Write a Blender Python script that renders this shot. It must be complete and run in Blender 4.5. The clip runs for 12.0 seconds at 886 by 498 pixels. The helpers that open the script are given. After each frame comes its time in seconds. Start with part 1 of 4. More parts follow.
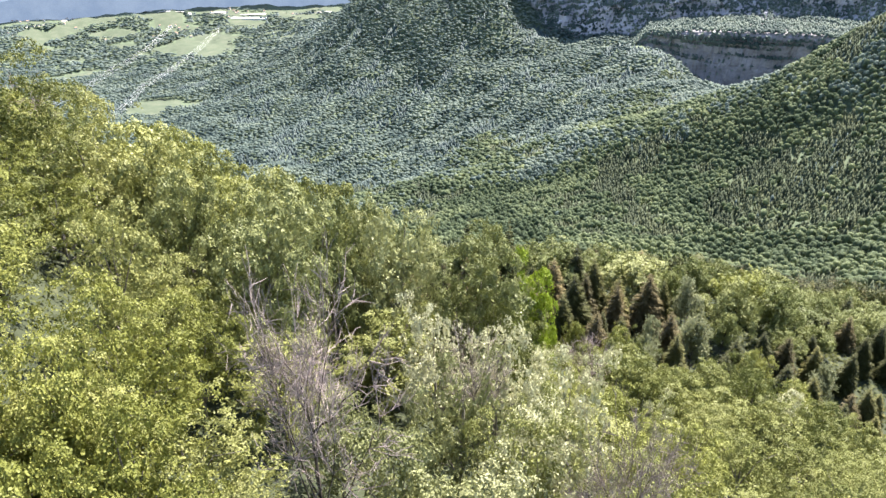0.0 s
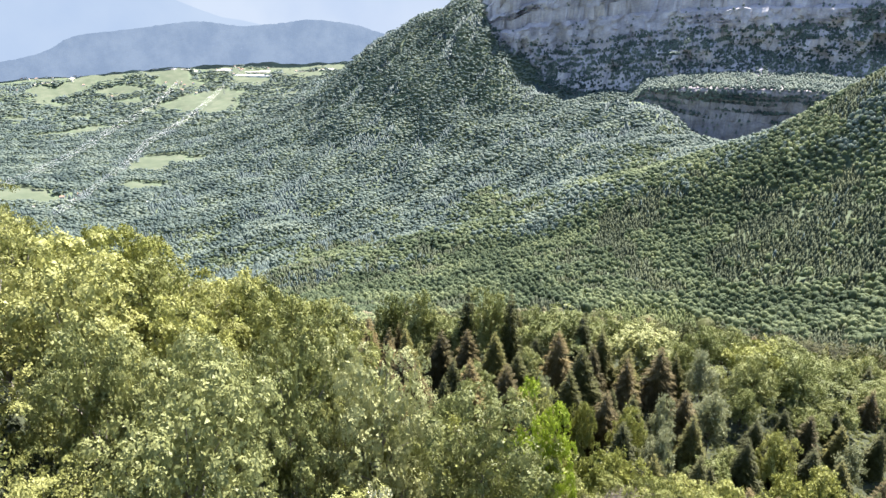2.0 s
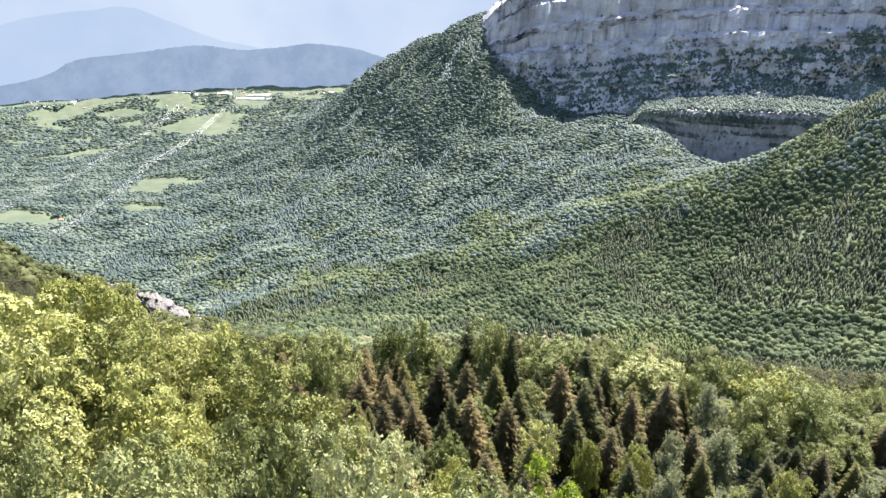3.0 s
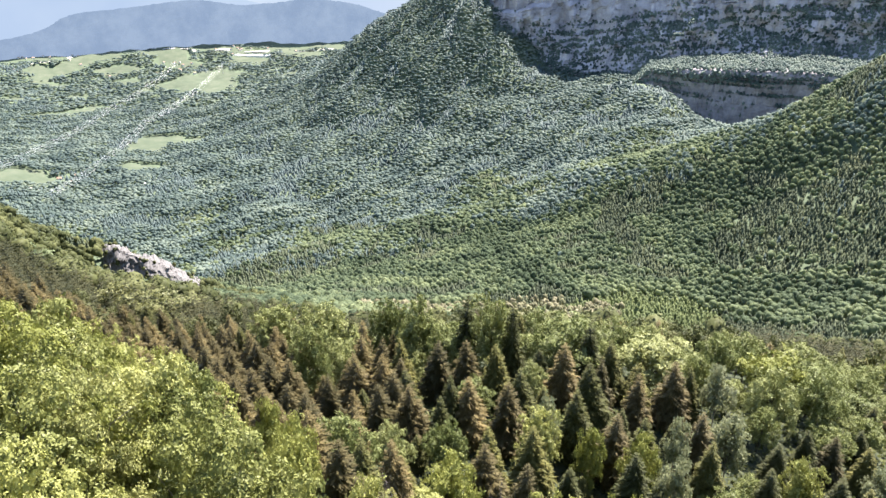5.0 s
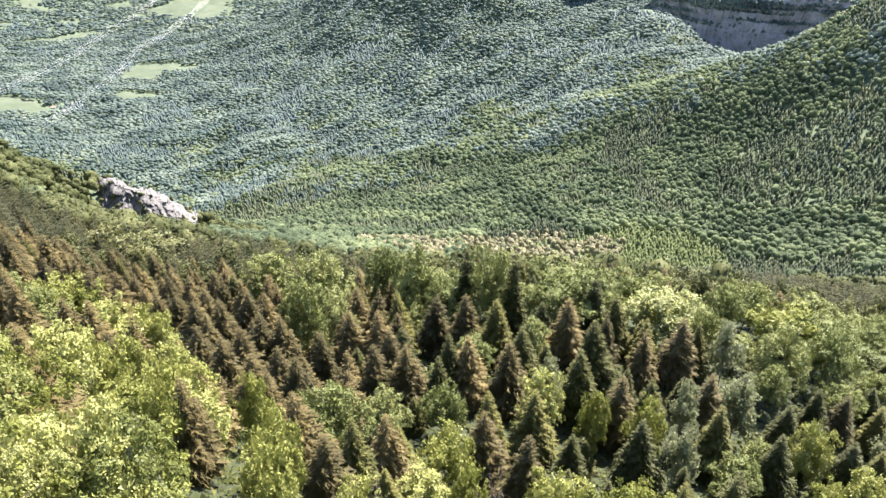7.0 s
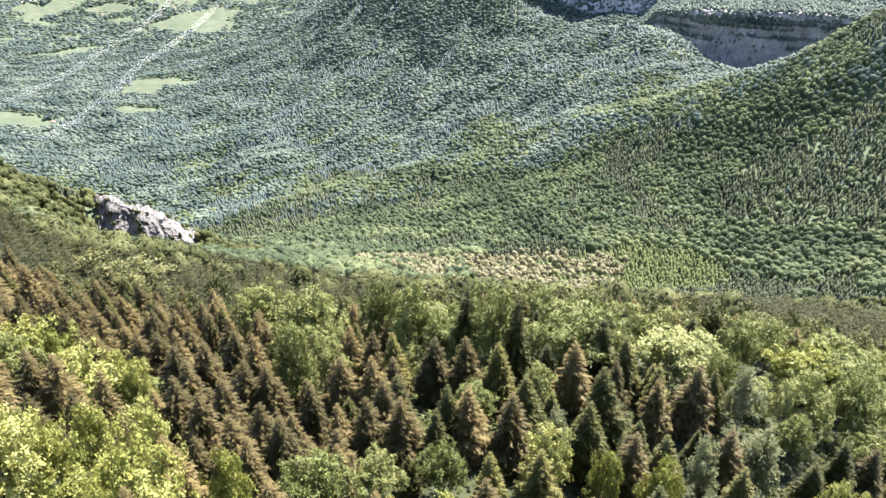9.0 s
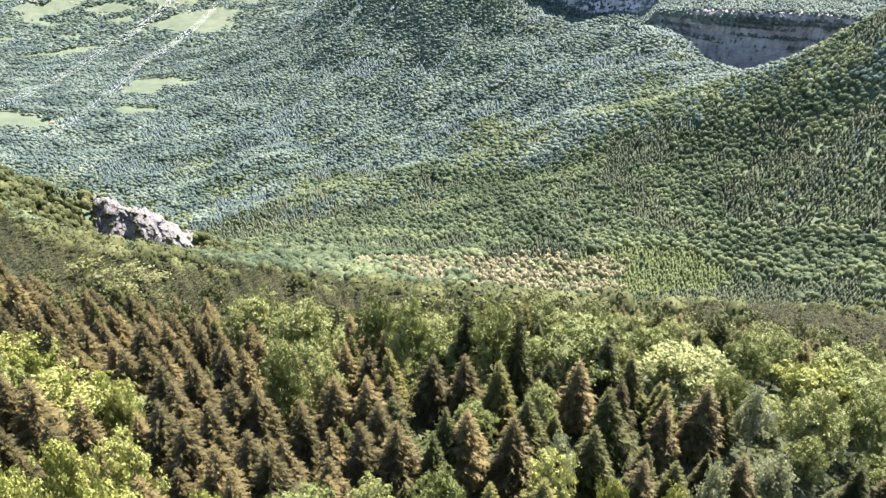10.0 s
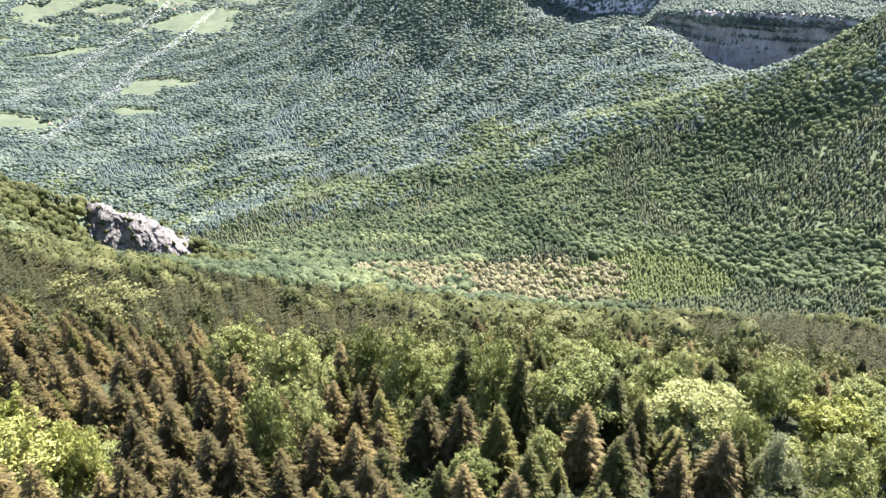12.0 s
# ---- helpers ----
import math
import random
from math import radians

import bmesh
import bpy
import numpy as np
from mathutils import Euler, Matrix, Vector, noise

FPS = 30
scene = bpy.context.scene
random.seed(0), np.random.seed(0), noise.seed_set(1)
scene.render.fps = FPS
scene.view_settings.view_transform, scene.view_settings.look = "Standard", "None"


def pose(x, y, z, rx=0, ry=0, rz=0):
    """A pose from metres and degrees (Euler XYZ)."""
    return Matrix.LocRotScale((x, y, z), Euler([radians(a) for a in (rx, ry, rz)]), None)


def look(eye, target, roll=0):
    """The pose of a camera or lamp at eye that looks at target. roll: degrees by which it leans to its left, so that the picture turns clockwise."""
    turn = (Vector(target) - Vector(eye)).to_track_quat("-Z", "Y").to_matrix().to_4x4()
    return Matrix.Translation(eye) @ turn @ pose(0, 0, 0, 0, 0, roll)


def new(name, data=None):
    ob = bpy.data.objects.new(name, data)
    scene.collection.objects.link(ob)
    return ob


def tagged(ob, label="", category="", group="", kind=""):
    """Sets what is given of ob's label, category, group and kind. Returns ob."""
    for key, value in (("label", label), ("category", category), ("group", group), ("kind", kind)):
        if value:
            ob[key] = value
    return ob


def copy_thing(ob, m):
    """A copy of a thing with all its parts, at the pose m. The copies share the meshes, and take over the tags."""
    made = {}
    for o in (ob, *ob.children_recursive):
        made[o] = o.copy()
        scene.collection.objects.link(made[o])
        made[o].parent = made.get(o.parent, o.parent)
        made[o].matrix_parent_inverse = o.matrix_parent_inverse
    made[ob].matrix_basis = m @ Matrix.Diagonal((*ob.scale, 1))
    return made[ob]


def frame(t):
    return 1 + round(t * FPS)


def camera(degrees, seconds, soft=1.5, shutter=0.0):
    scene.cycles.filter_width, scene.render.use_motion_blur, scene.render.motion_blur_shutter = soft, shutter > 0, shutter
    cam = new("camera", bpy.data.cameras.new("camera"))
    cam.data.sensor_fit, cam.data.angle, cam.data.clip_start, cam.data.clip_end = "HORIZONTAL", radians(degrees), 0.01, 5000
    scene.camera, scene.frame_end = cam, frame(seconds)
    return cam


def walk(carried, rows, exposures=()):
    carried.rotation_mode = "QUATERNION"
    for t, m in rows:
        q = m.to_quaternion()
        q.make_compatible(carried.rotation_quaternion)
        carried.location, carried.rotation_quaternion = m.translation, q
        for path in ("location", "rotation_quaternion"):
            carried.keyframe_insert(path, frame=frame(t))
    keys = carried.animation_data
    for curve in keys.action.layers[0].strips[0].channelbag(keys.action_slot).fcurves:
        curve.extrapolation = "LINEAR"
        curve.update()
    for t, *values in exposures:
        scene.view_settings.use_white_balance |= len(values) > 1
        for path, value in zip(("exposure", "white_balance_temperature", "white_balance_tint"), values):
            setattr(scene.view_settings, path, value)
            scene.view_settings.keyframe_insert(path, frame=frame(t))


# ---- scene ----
cam = camera(64.2, 12.0, soft=1.5)
PATH = [  # seconds, eye, tilt, lean, turn
    (0, -0.00, 0.01, 699.99, 65.321, -0.065, -0.199),
    (0.5, 0.08, 2.17, 700.15, 66.037, -0.086, -0.176),
    (1, 0.16, 4.47, 700.28, 67.234, -0.117, -0.174),
    (1.5, 0.31, 6.82, 700.44, 68.420, -0.126, -0.145),
    (2, 0.47, 9.13, 700.64, 69.567, -0.159, -0.121),
    (2.5, 0.56, 11.55, 700.79, 70.626, -0.128, -0.133),
    (2.9, 0.65, 13.41, 700.89, 71.229, -0.172, -0.152),
    (3.3, 0.77, 15.28, 700.98, 71.479, -0.282, -0.177),
    (3.7, 0.90, 17.12, 701.07, 71.457, -0.357, -0.188),
    (4, 0.99, 18.45, 701.14, 71.311, -0.331, -0.176),
    (4.3, 1.06, 19.72, 701.20, 71.090, -0.186, -0.136),
    (4.5, 1.19, 20.63, 701.07, 70.884, -0.005, -0.090),
    (5, 1.20, 22.59, 701.25, 68.055, 0.026, -0.085),
    (5.5, 1.30, 24.66, 701.46, 64.566, 0.025, -0.065),
    (6, 1.35, 26.87, 701.71, 62.457, 0.060, -0.053),
    (6.5, 1.51, 29.34, 701.71, 61.892, 0.112, -0.043),
    (7, 1.62, 31.82, 701.91, 62.413, 0.132, -0.021),
    (7.4, 1.70, 33.80, 702.04, 62.793, 0.150, -0.010),
    (7.8, 1.74, 35.80, 702.13, 63.098, 0.167, -0.008),
    (8.2, 1.78, 37.86, 702.19, 63.320, 0.181, -0.010),
    (8.6, 1.84, 40.04, 702.21, 63.455, 0.189, -0.010),
    (9, 1.95, 42.38, 702.23, 63.496, 0.186, -0.003),
    (9.5, 2.13, 45.42, 702.25, 63.487, 0.176, 0.013),
    (10, 2.35, 48.41, 702.33, 63.468, 0.177, 0.032),
    (10.5, 2.62, 51.43, 702.48, 63.468, 0.138, 0.049),
    (11, 2.89, 54.37, 702.63, 63.472, 0.083, 0.058),
    (11.5, 3.10, 57.32, 702.81, 63.481, 0.144, 0.051),
    (12, 3.26, 60.16, 703.11, 63.487, 0.136, 0.058),
]


def eye_pose(x, y, z, tilt, lean, turn):
    """Camera pose from its tilt (90 is level), its lean about the line of sight and its turn to the left."""
    return pose(x, y, z, 0, 0, turn) @ pose(0, 0, 0, tilt, 0, 0) @ pose(0, 0, 0, 0, 0, lean)


walk(cam, [(t, eye_pose(*row)) for t, *row in PATH], exposures=[(0, 2.06, 6400, 13), (5, 2.06, 6400, 13), (6.5, 2.2, 6400, 13), (12, 2.2, 6400, 13)])

# ---- light ----
world = bpy.data.worlds.new("world")
scene.world = world
world.use_nodes = True
SUN_TURN, SUN_HIGH = 36.0, 57.0   # degrees to the right of ahead, degrees above level
sky = world.node_tree.nodes.new("ShaderNodeTexSky")
sky.sky_type = "NISHITA"
sky.sun_disc = False
sky.sun_elevation = radians(SUN_HIGH)
sky.sun_rotation = radians(SUN_TURN)
sky.altitude = 900
sky.air_density = 1.2
sky.dust_density = 1.5
world.node_tree.links.new(sky.outputs[0], world.node_tree.nodes["Background"].inputs["Color"])
world.node_tree.nodes["Background"].inputs["Strength"].default_value = 0.075
sun = new("sun", bpy.data.lights.new("sun", "SUN"))
sun.data.energy = 4.9
sun.data.angle = radians(0.53)
sun.data.color = (1.0, 0.935, 0.85)
_az, _el = radians(SUN_TURN), radians(SUN_HIGH)
sun.matrix_basis = look((300 * math.sin(_az) * math.cos(_el), 300 * math.cos(_az) * math.cos(_el), 1000 + 300 * math.sin(_el)), (0, 0, 1000))


# ---- materials ----
def nodes_of(name):
    mat = bpy.data.materials.new(name)
    mat.use_nodes = True
    return mat, mat.node_tree.nodes, mat.node_tree.links, mat.node_tree.nodes["Principled BSDF"]


def ramp(nt, stops):
    r = nt.nodes.new("ShaderNodeValToRGB")
    r.color_ramp.elements[0].position, r.color_ramp.elements[0].color = stops[0][0], (*stops[0][1], 1)
    r.color_ramp.elements[1].position, r.color_ramp.elements[1].color = stops[-1][0], (*stops[-1][1], 1)
    for at, colour in stops[1:-1]:
        r.color_ramp.elements.new(at).color = (*colour, 1)
    return r


def maths(nt, op, a, b):
    n = nt.nodes.new("ShaderNodeMath")
    n.operation = op
    for socket, value in zip(n.inputs, (a, b)):
        if hasattr(value, "links"):
            nt.links.new(value, socket)
        else:
            socket.default_value = value
    return n.outputs[0]


def foliage(name, stops, tree="object", gloss=0.3, through_light=0.35, patch=0.0, even=0.8):
    """Leaves: the hue differs from tree to tree and a little from leaf to leaf, and light shines through them."""
    mat, nodes, links, bsdf = nodes_of(name)
    nt = mat.node_tree
    geo = nodes.new("ShaderNodeNewGeometry")
    if tree == "object":
        one = nodes.new("ShaderNodeObjectInfo").outputs["Random"]
    else:
        attr = nodes.new("ShaderNodeAttribute")
        attr.attribute_name = "tint"
        one = attr.outputs["Fac"]
    own = even if tree == "object" else 0.85
    mix = maths(nt, "ADD", maths(nt, "MULTIPLY", one, own), maths(nt, "MULTIPLY", geo.outputs["Random Per Island"], 1 - own))
    if patch:
        tex = nodes.new("ShaderNodeTexNoise")
        tex.inputs["Scale"].default_value = 0.012
        tex.inputs["Detail"].default_value = 3
        links.new(geo.outputs["Position"], tex.inputs["Vector"])
        mix = maths(nt, "ADD", maths(nt, "MULTIPLY", mix, 1 - patch), maths(nt, "MULTIPLY", maths(nt, "SUBTRACT", maths(nt, "MULTIPLY", tex.outputs["Fac"], 3.0), 1.0), patch))
    r = ramp(nt, stops)
    links.new(mix, r.inputs["Fac"])
    links.new(r.outputs["Color"], bsdf.inputs["Base Color"])
    bsdf.inputs["Roughness"].default_value = 0.5
    bsdf.inputs["Specular IOR Level"].default_value = gloss
    thin = nodes.new("ShaderNodeBsdfTranslucent")
    links.new(r.outputs["Color"], thin.inputs["Color"])
    both = nodes.new("ShaderNodeMixShader")
    both.inputs[0].default_value = through_light
    links.new(bsdf.outputs[0], both.inputs[1])
    links.new(thin.outputs[0], both.inputs[2])
    links.new(both.outputs[0], nodes["Material Output"].inputs["Surface"])
    return mat


def rough_stuff(name, stops, scale, detail=8, rough=0.9, bump=0.4, bump_scale=None, stretch=(1, 1, 1)):
    """Earth, bark, stone and the like: two scales of noise in colour and relief."""
    mat, nodes, links, bsdf = nodes_of(name)
    nt = mat.node_tree
    geo = nodes.new("ShaderNodeNewGeometry")
    mapping = nodes.new("ShaderNodeMapping")
    mapping.inputs["Scale"].default_value = stretch
    links.new(geo.outputs["Position"], mapping.inputs["Vector"])
    tex = nodes.new("ShaderNodeTexNoise")
    tex.inputs["Scale"].default_value = scale
    tex.inputs["Detail"].default_value = detail
    tex.inputs["Roughness"].default_value = 0.65
    fine = nodes.new("ShaderNodeTexNoise")
    fine.inputs["Scale"].default_value = bump_scale or scale * 6
    fine.inputs["Detail"].default_value = 6
    links.new(mapping.outputs[0], tex.inputs["Vector"])
    links.new(mapping.outputs[0], fine.inputs["Vector"])
    mix = maths(nt, "ADD", maths(nt, "MULTIPLY", tex.outputs["Fac"], 0.7), maths(nt, "MULTIPLY", fine.outputs["Fac"], 0.3))
    r = ramp(nt, stops)
    links.new(mix, r.inputs["Fac"])
    links.new(r.outputs["Color"], bsdf.inputs["Base Color"])
    b = nodes.new("ShaderNodeBump")
    b.inputs["Strength"].default_value = bump
    links.new(fine.outputs["Fac"], b.inputs["Height"])
    links.new(b.outputs[0], bsdf.inputs["Normal"])
    bsdf.inputs["Roughness"].default_value = rough
    bsdf.inputs["Specular IOR Level"].default_value = 0.25
    return mat


M_BEECH = foliage("beech_leaves", [(0, (0.115, 0.138, 0.044)), (0.5, (0.19, 0.21, 0.07)), (1, (0.285, 0.297, 0.115))], gloss=0.2, through_light=0.16)
M_YOUNG = foliage("young_leaves", [(0, (0.15, 0.165, 0.036)), (0.5, (0.245, 0.256, 0.066)), (1, (0.36, 0.365, 0.13))], through_light=0.22, gloss=0.2)
M_SHRUB = foliage("shrub_leaves", [(0, (0.1, 0.116, 0.03)), (0.5, (0.195, 0.208, 0.062)), (1, (0.31, 0.315, 0.115))], through_light=0.18, gloss=0.2)
M_PALE = foliage("pale_leaves", [(0, (0.14, 0.158, 0.055)), (0.5, (0.225, 0.242, 0.095)), (1, (0.34, 0.352, 0.17))], through_light=0.2, gloss=0.2)
M_LIME = foliage("lime_leaves", [(0, (0.17, 0.23, 0.018)), (0.5, (0.22, 0.29, 0.026)), (1, (0.3, 0.37, 0.05))], through_light=0.3, gloss=0.2)
M_SILVER = foliage("silver_leaves", [(0, (0.13, 0.15, 0.07)), (0.6, (0.23, 0.245, 0.13)), (1, (0.33, 0.34, 0.20))], gloss=0.2)
M_BLOSSOM = foliage("white_blossom", [(0, (0.15, 0.165, 0.062)), (0.4, (0.27, 0.28, 0.13)), (0.7, (0.44, 0.44, 0.26)), (1, (0.64, 0.62, 0.44))], gloss=0.2, through_light=0.2)
M_SPRUCE = foliage("spruce_needles", [(0, (0.036, 0.042, 0.015)), (0.5, (0.078, 0.08, 0.026)), (1, (0.18, 0.165, 0.048))], gloss=0.08, through_light=0.15, even=0.6)
M_BROWN = foliage("dry_spruce_needles", [(0, (0.046, 0.045, 0.019)), (0.5, (0.1, 0.082, 0.036)), (1, (0.215, 0.166, 0.07))], gloss=0.08, through_light=0.2, even=0.6)
M_FAR_LEAF = foliage("wood_leaves", [(0, (0.055, 0.076, 0.044)), (0.35, (0.1, 0.132, 0.076)), (0.65, (0.165, 0.2, 0.108)), (1, (0.265, 0.3, 0.155))], tree="tint", patch=0.62, gloss=0.05, through_light=0.45)
# bluer, paler copies for the distant woods: haze put into the leaf colour
M_HAZED_LEAF = foliage("hazed_wood_leaves", [(0, (0.065, 0.096, 0.09)), (0.35, (0.12, 0.162, 0.142)), (0.65, (0.18, 0.226, 0.186)), (1, (0.27, 0.315, 0.245))], tree="tint", patch=0.65, gloss=0.1, through_light=0.45)
M_HAZED_NEEDLE = foliage("hazed_wood_needles", [(0, (0.042, 0.064, 0.066)), (0.5, (0.07, 0.1, 0.096)), (1, (0.115, 0.15, 0.13))], tree="tint", through_light=0.12, patch=0.4, gloss=0.12)
# wood leaves in a darker colour that holds the shade of the lower slope
M_SHADED_LEAF = foliage("shaded_wood_leaves", [(0, (0.038, 0.046, 0.019)), (0.5, (0.072, 0.08, 0.032)), (1, (0.14, 0.145, 0.062))], tree="tint", patch=0.3, gloss=0.05, through_light=0.15)
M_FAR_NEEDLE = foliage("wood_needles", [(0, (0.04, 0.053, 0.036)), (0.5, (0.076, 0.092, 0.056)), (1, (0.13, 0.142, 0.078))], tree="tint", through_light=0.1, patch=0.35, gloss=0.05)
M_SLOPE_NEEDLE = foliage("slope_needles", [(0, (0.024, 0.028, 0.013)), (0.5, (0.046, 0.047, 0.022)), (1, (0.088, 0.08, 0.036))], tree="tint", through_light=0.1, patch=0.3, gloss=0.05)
M_FAR_YOUNG_NEEDLE = foliage("plantation_needles", [(0, (0.078, 0.1, 0.044)), (0.5, (0.122, 0.148, 0.064)), (1, (0.18, 0.205, 0.09))], tree="tint", through_light=0.2, patch=0.2, gloss=0.05)
M_FAR_TAN = foliage("bare_wood_twigs", [(0, (0.13, 0.13, 0.07)), (0.5, (0.20, 0.185, 0.11)), (0.8, (0.26, 0.235, 0.15)), (1, (0.18, 0.20, 0.085))], tree="tint", through_light=0.1, gloss=0.05)
# darker copy of the beech leaf colour, for trees in shade behind the crest
M_SHADED_BEECH = foliage("shaded_beech_leaves", [(0, (0.06, 0.068, 0.024)), (0.5, (0.11, 0.117, 0.042)), (1, (0.185, 0.185, 0.075))], gloss=0.15, through_light=0.2)
M_UNDER = foliage("undergrowth_leaves", [(0, (0.04, 0.052, 0.018)), (0.5, (0.08, 0.09, 0.03)), (1, (0.14, 0.15, 0.05))], tree="tint", gloss=0.1)
M_BARK = rough_stuff("bark", [(0.3, (0.035, 0.028, 0.022)), (0.7, (0.11, 0.095, 0.075))], 3.0, stretch=(1, 1, 0.25), bump=0.7)
M_PALE_BARK = rough_stuff("pale_bark", [(0.3, (0.10, 0.09, 0.08)), (0.7, (0.30, 0.27, 0.24))], 4.0, stretch=(1, 1, 0.3), bump=0.5)
M_TWIG = rough_stuff("dry_twigs", [(0.3, (0.2, 0.16, 0.15)), (0.7, (0.4, 0.33, 0.31))], 5.0)
M_EARTH = rough_stuff("forest_floor", [(0.25, (0.02, 0.022, 0.012)), (0.5, (0.036, 0.044, 0.022)), (0.75, (0.06, 0.068, 0.036))], 0.35, bump=0.8)
# lightened forest floor for the far woods: gaps between crowns paled like haze
M_HAZED_FLOOR = rough_stuff("hazed_forest_floor", [(0.25, (0.06, 0.082, 0.05)), (0.5, (0.09, 0.118, 0.07)), (0.75, (0.14, 0.17, 0.1))], 0.03, bump=0.8, bump_scale=0.5)
M_ROCK = rough_stuff("limestone", [(0.38, (0.035, 0.032, 0.03)), (0.46, (0.13, 0.122, 0.118)), (0.75, (0.27, 0.252, 0.243))], 0.22, bump=1.0, bump_scale=0.6)
M_CLIFF = rough_stuff("cliff_limestone", [(0.3, (0.26, 0.245, 0.26)), (0.5, (0.4, 0.38, 0.4)), (0.72, (0.56, 0.53, 0.53))], 0.014, bump=0.9, bump_scale=0.08, stretch=(1, 1, 2.2))
M_SHELF = rough_stuff("dark_limestone", [(0.3, (0.15, 0.135, 0.14)), (0.5, (0.27, 0.248, 0.258)), (0.72, (0.42, 0.39, 0.39))], 0.02, bump=0.9, bump_scale=0.1, stretch=(1, 1, 1.6))
M_FIELD = rough_stuff("meadow", [(0.3, (0.055, 0.075, 0.045)), (0.5, (0.08, 0.10, 0.062)), (0.75, (0.135, 0.142, 0.10))], 0.02, bump=0.2, bump_scale=0.6)
M_HAZY_HILL = rough_stuff("far_hill", [(0.3, (0.02, 0.03, 0.04)), (0.7, (0.04, 0.05, 0.06))], 0.006, bump=0.5, bump_scale=0.03)
# blue emission on the hills stands in for the haze before them
_haze_glow = ramp(M_HAZY_HILL.node_tree, [(0.4, (0.30, 0.40, 0.56)), (0.6, (0.37, 0.475, 0.63))])
M_HAZY_HILL.node_tree.links.new(next(n for n in M_HAZY_HILL.node_tree.nodes if n.type == "TEX_NOISE").outputs["Fac"], _haze_glow.inputs["Fac"])
M_HAZY_HILL.node_tree.links.new(_haze_glow.outputs["Color"], M_HAZY_HILL.node_tree.nodes["Principled BSDF"].inputs["Emission Color"])
M_HAZY_HILL.node_tree.nodes["Principled BSDF"].inputs["Emission Strength"].default_value = 0.23
M_WALL = rough_stuff("plaster", [(0.3, (0.68, 0.65, 0.58)), (0.7, (0.82, 0.80, 0.74))], 0.5)
M_ROOF = rough_stuff("roof_tiles", [(0.3, (0.28, 0.17, 0.12)), (0.7, (0.42, 0.29, 0.22))], 0.6)
M_PALE_ROOF = rough_stuff("pale_sheet_roof", [(0.3, (0.70, 0.72, 0.74)), (0.7, (0.85, 0.86, 0.87))], 0.5, rough=0.4)
M_ROAD = rough_stuff("pale_road", [(0.3, (0.40, 0.38, 0.34)), (0.7, (0.58, 0.55, 0.50))], 0.1)
M_STEEL = rough_stuff("galvanised_steel", [(0.3, (0.35, 0.36, 0.37)), (0.7, (0.55, 0.56, 0.57))], 0.8, rough=0.45)
M_STEEL.node_tree.nodes["Principled BSDF"].inputs["Metallic"].default_value = 0.7


# ---- the lie of the land ----
# height of the treetops (m) along eight bearings from the hilltop, at the distances in RANGES
RANGES = np.array([0, 40, 80, 120, 160, 220, 300, 420, 580, 780, 1050, 1400, 1850, 2500, 3400, 4800.0])
BEARINGS = np.array([-0.75, -0.5, -0.3, -0.12, 0.06, 0.25, 0.45, 0.75])
PROFILES = np.array([
    [733, 726, 720, 707, 688, 664, 642, 625, 601, 477, 232, 54, 5, 5, 40, 235],
    [719, 708, 694, 672, 648, 618, 588, 539, 448, 379, 161, 43, 45, 77, 95, 250],
    [704, 697, 676, 646, 624, 599, 568, 515, 436, 345, 217, 145, 115, 130, 145, 255],
    [692, 684, 662, 637, 622, 597, 559, 500, 429, 345, 253, 172, 180, 300, 350, 280],
    [691, 677, 649, 628, 624, 602, 557, 489, 410, 341, 288, 240, 290, 590, 640, 620],
    [688, 671, 645, 624, 621, 598, 552, 481, 397, 344, 321, 347, 430, 500, 560, 560],
    [684, 660, 636, 614, 612, 589, 549, 481, 389, 334, 378, 480, 300, 320, 500, 500],
    [677, 651, 626, 610, 599, 573, 529, 460, 403, 427, 557, 585, 400, 400, 500, 500],
], float).T


def cubic(a, n):
    i = np.clip(np.floor(a).astype(int), 0, n - 2)
    t = a - i
    w = np.stack([-0.5 * t + t**2 - 0.5 * t**3, 1 - 2.5 * t**2 + 1.5 * t**3, 0.5 * t + 2 * t**2 - 1.5 * t**3, -0.5 * t**2 + 0.5 * t**3], -1)
    return np.clip(i[..., None] + np.arange(-1, 3), 0, n - 1), w


def bump_at(x, y, cx, cy, dx, dy, high, wide, long):
    """A smooth ridge through (cx, cy) along (dx, dy)."""
    k = math.hypot(dx, dy)
    along = ((x - cx) * dx + (y - cy) * dy) / k
    across = (-(x - cx) * dy + (y - cy) * dx) / k
    return high * np.exp(-(along / long) ** 2 - (across / wide) ** 2)


# beyond 1.3 km: how far the treetops fall below the hilltop's level, in thousandths of the way ahead, by bearing and distance
FAR_RANGES = np.array([1450, 1900, 2150, 2400, 2700, 3100, 3700, 4300, 4760.0])
FAR_BEARINGS = np.array([-0.75, -0.5, -0.35, -0.2, -0.08, 0, 0.06, 0.12, 0.2, 0.29, 0.37, 0.45, 0.53, 0.62, 0.75])
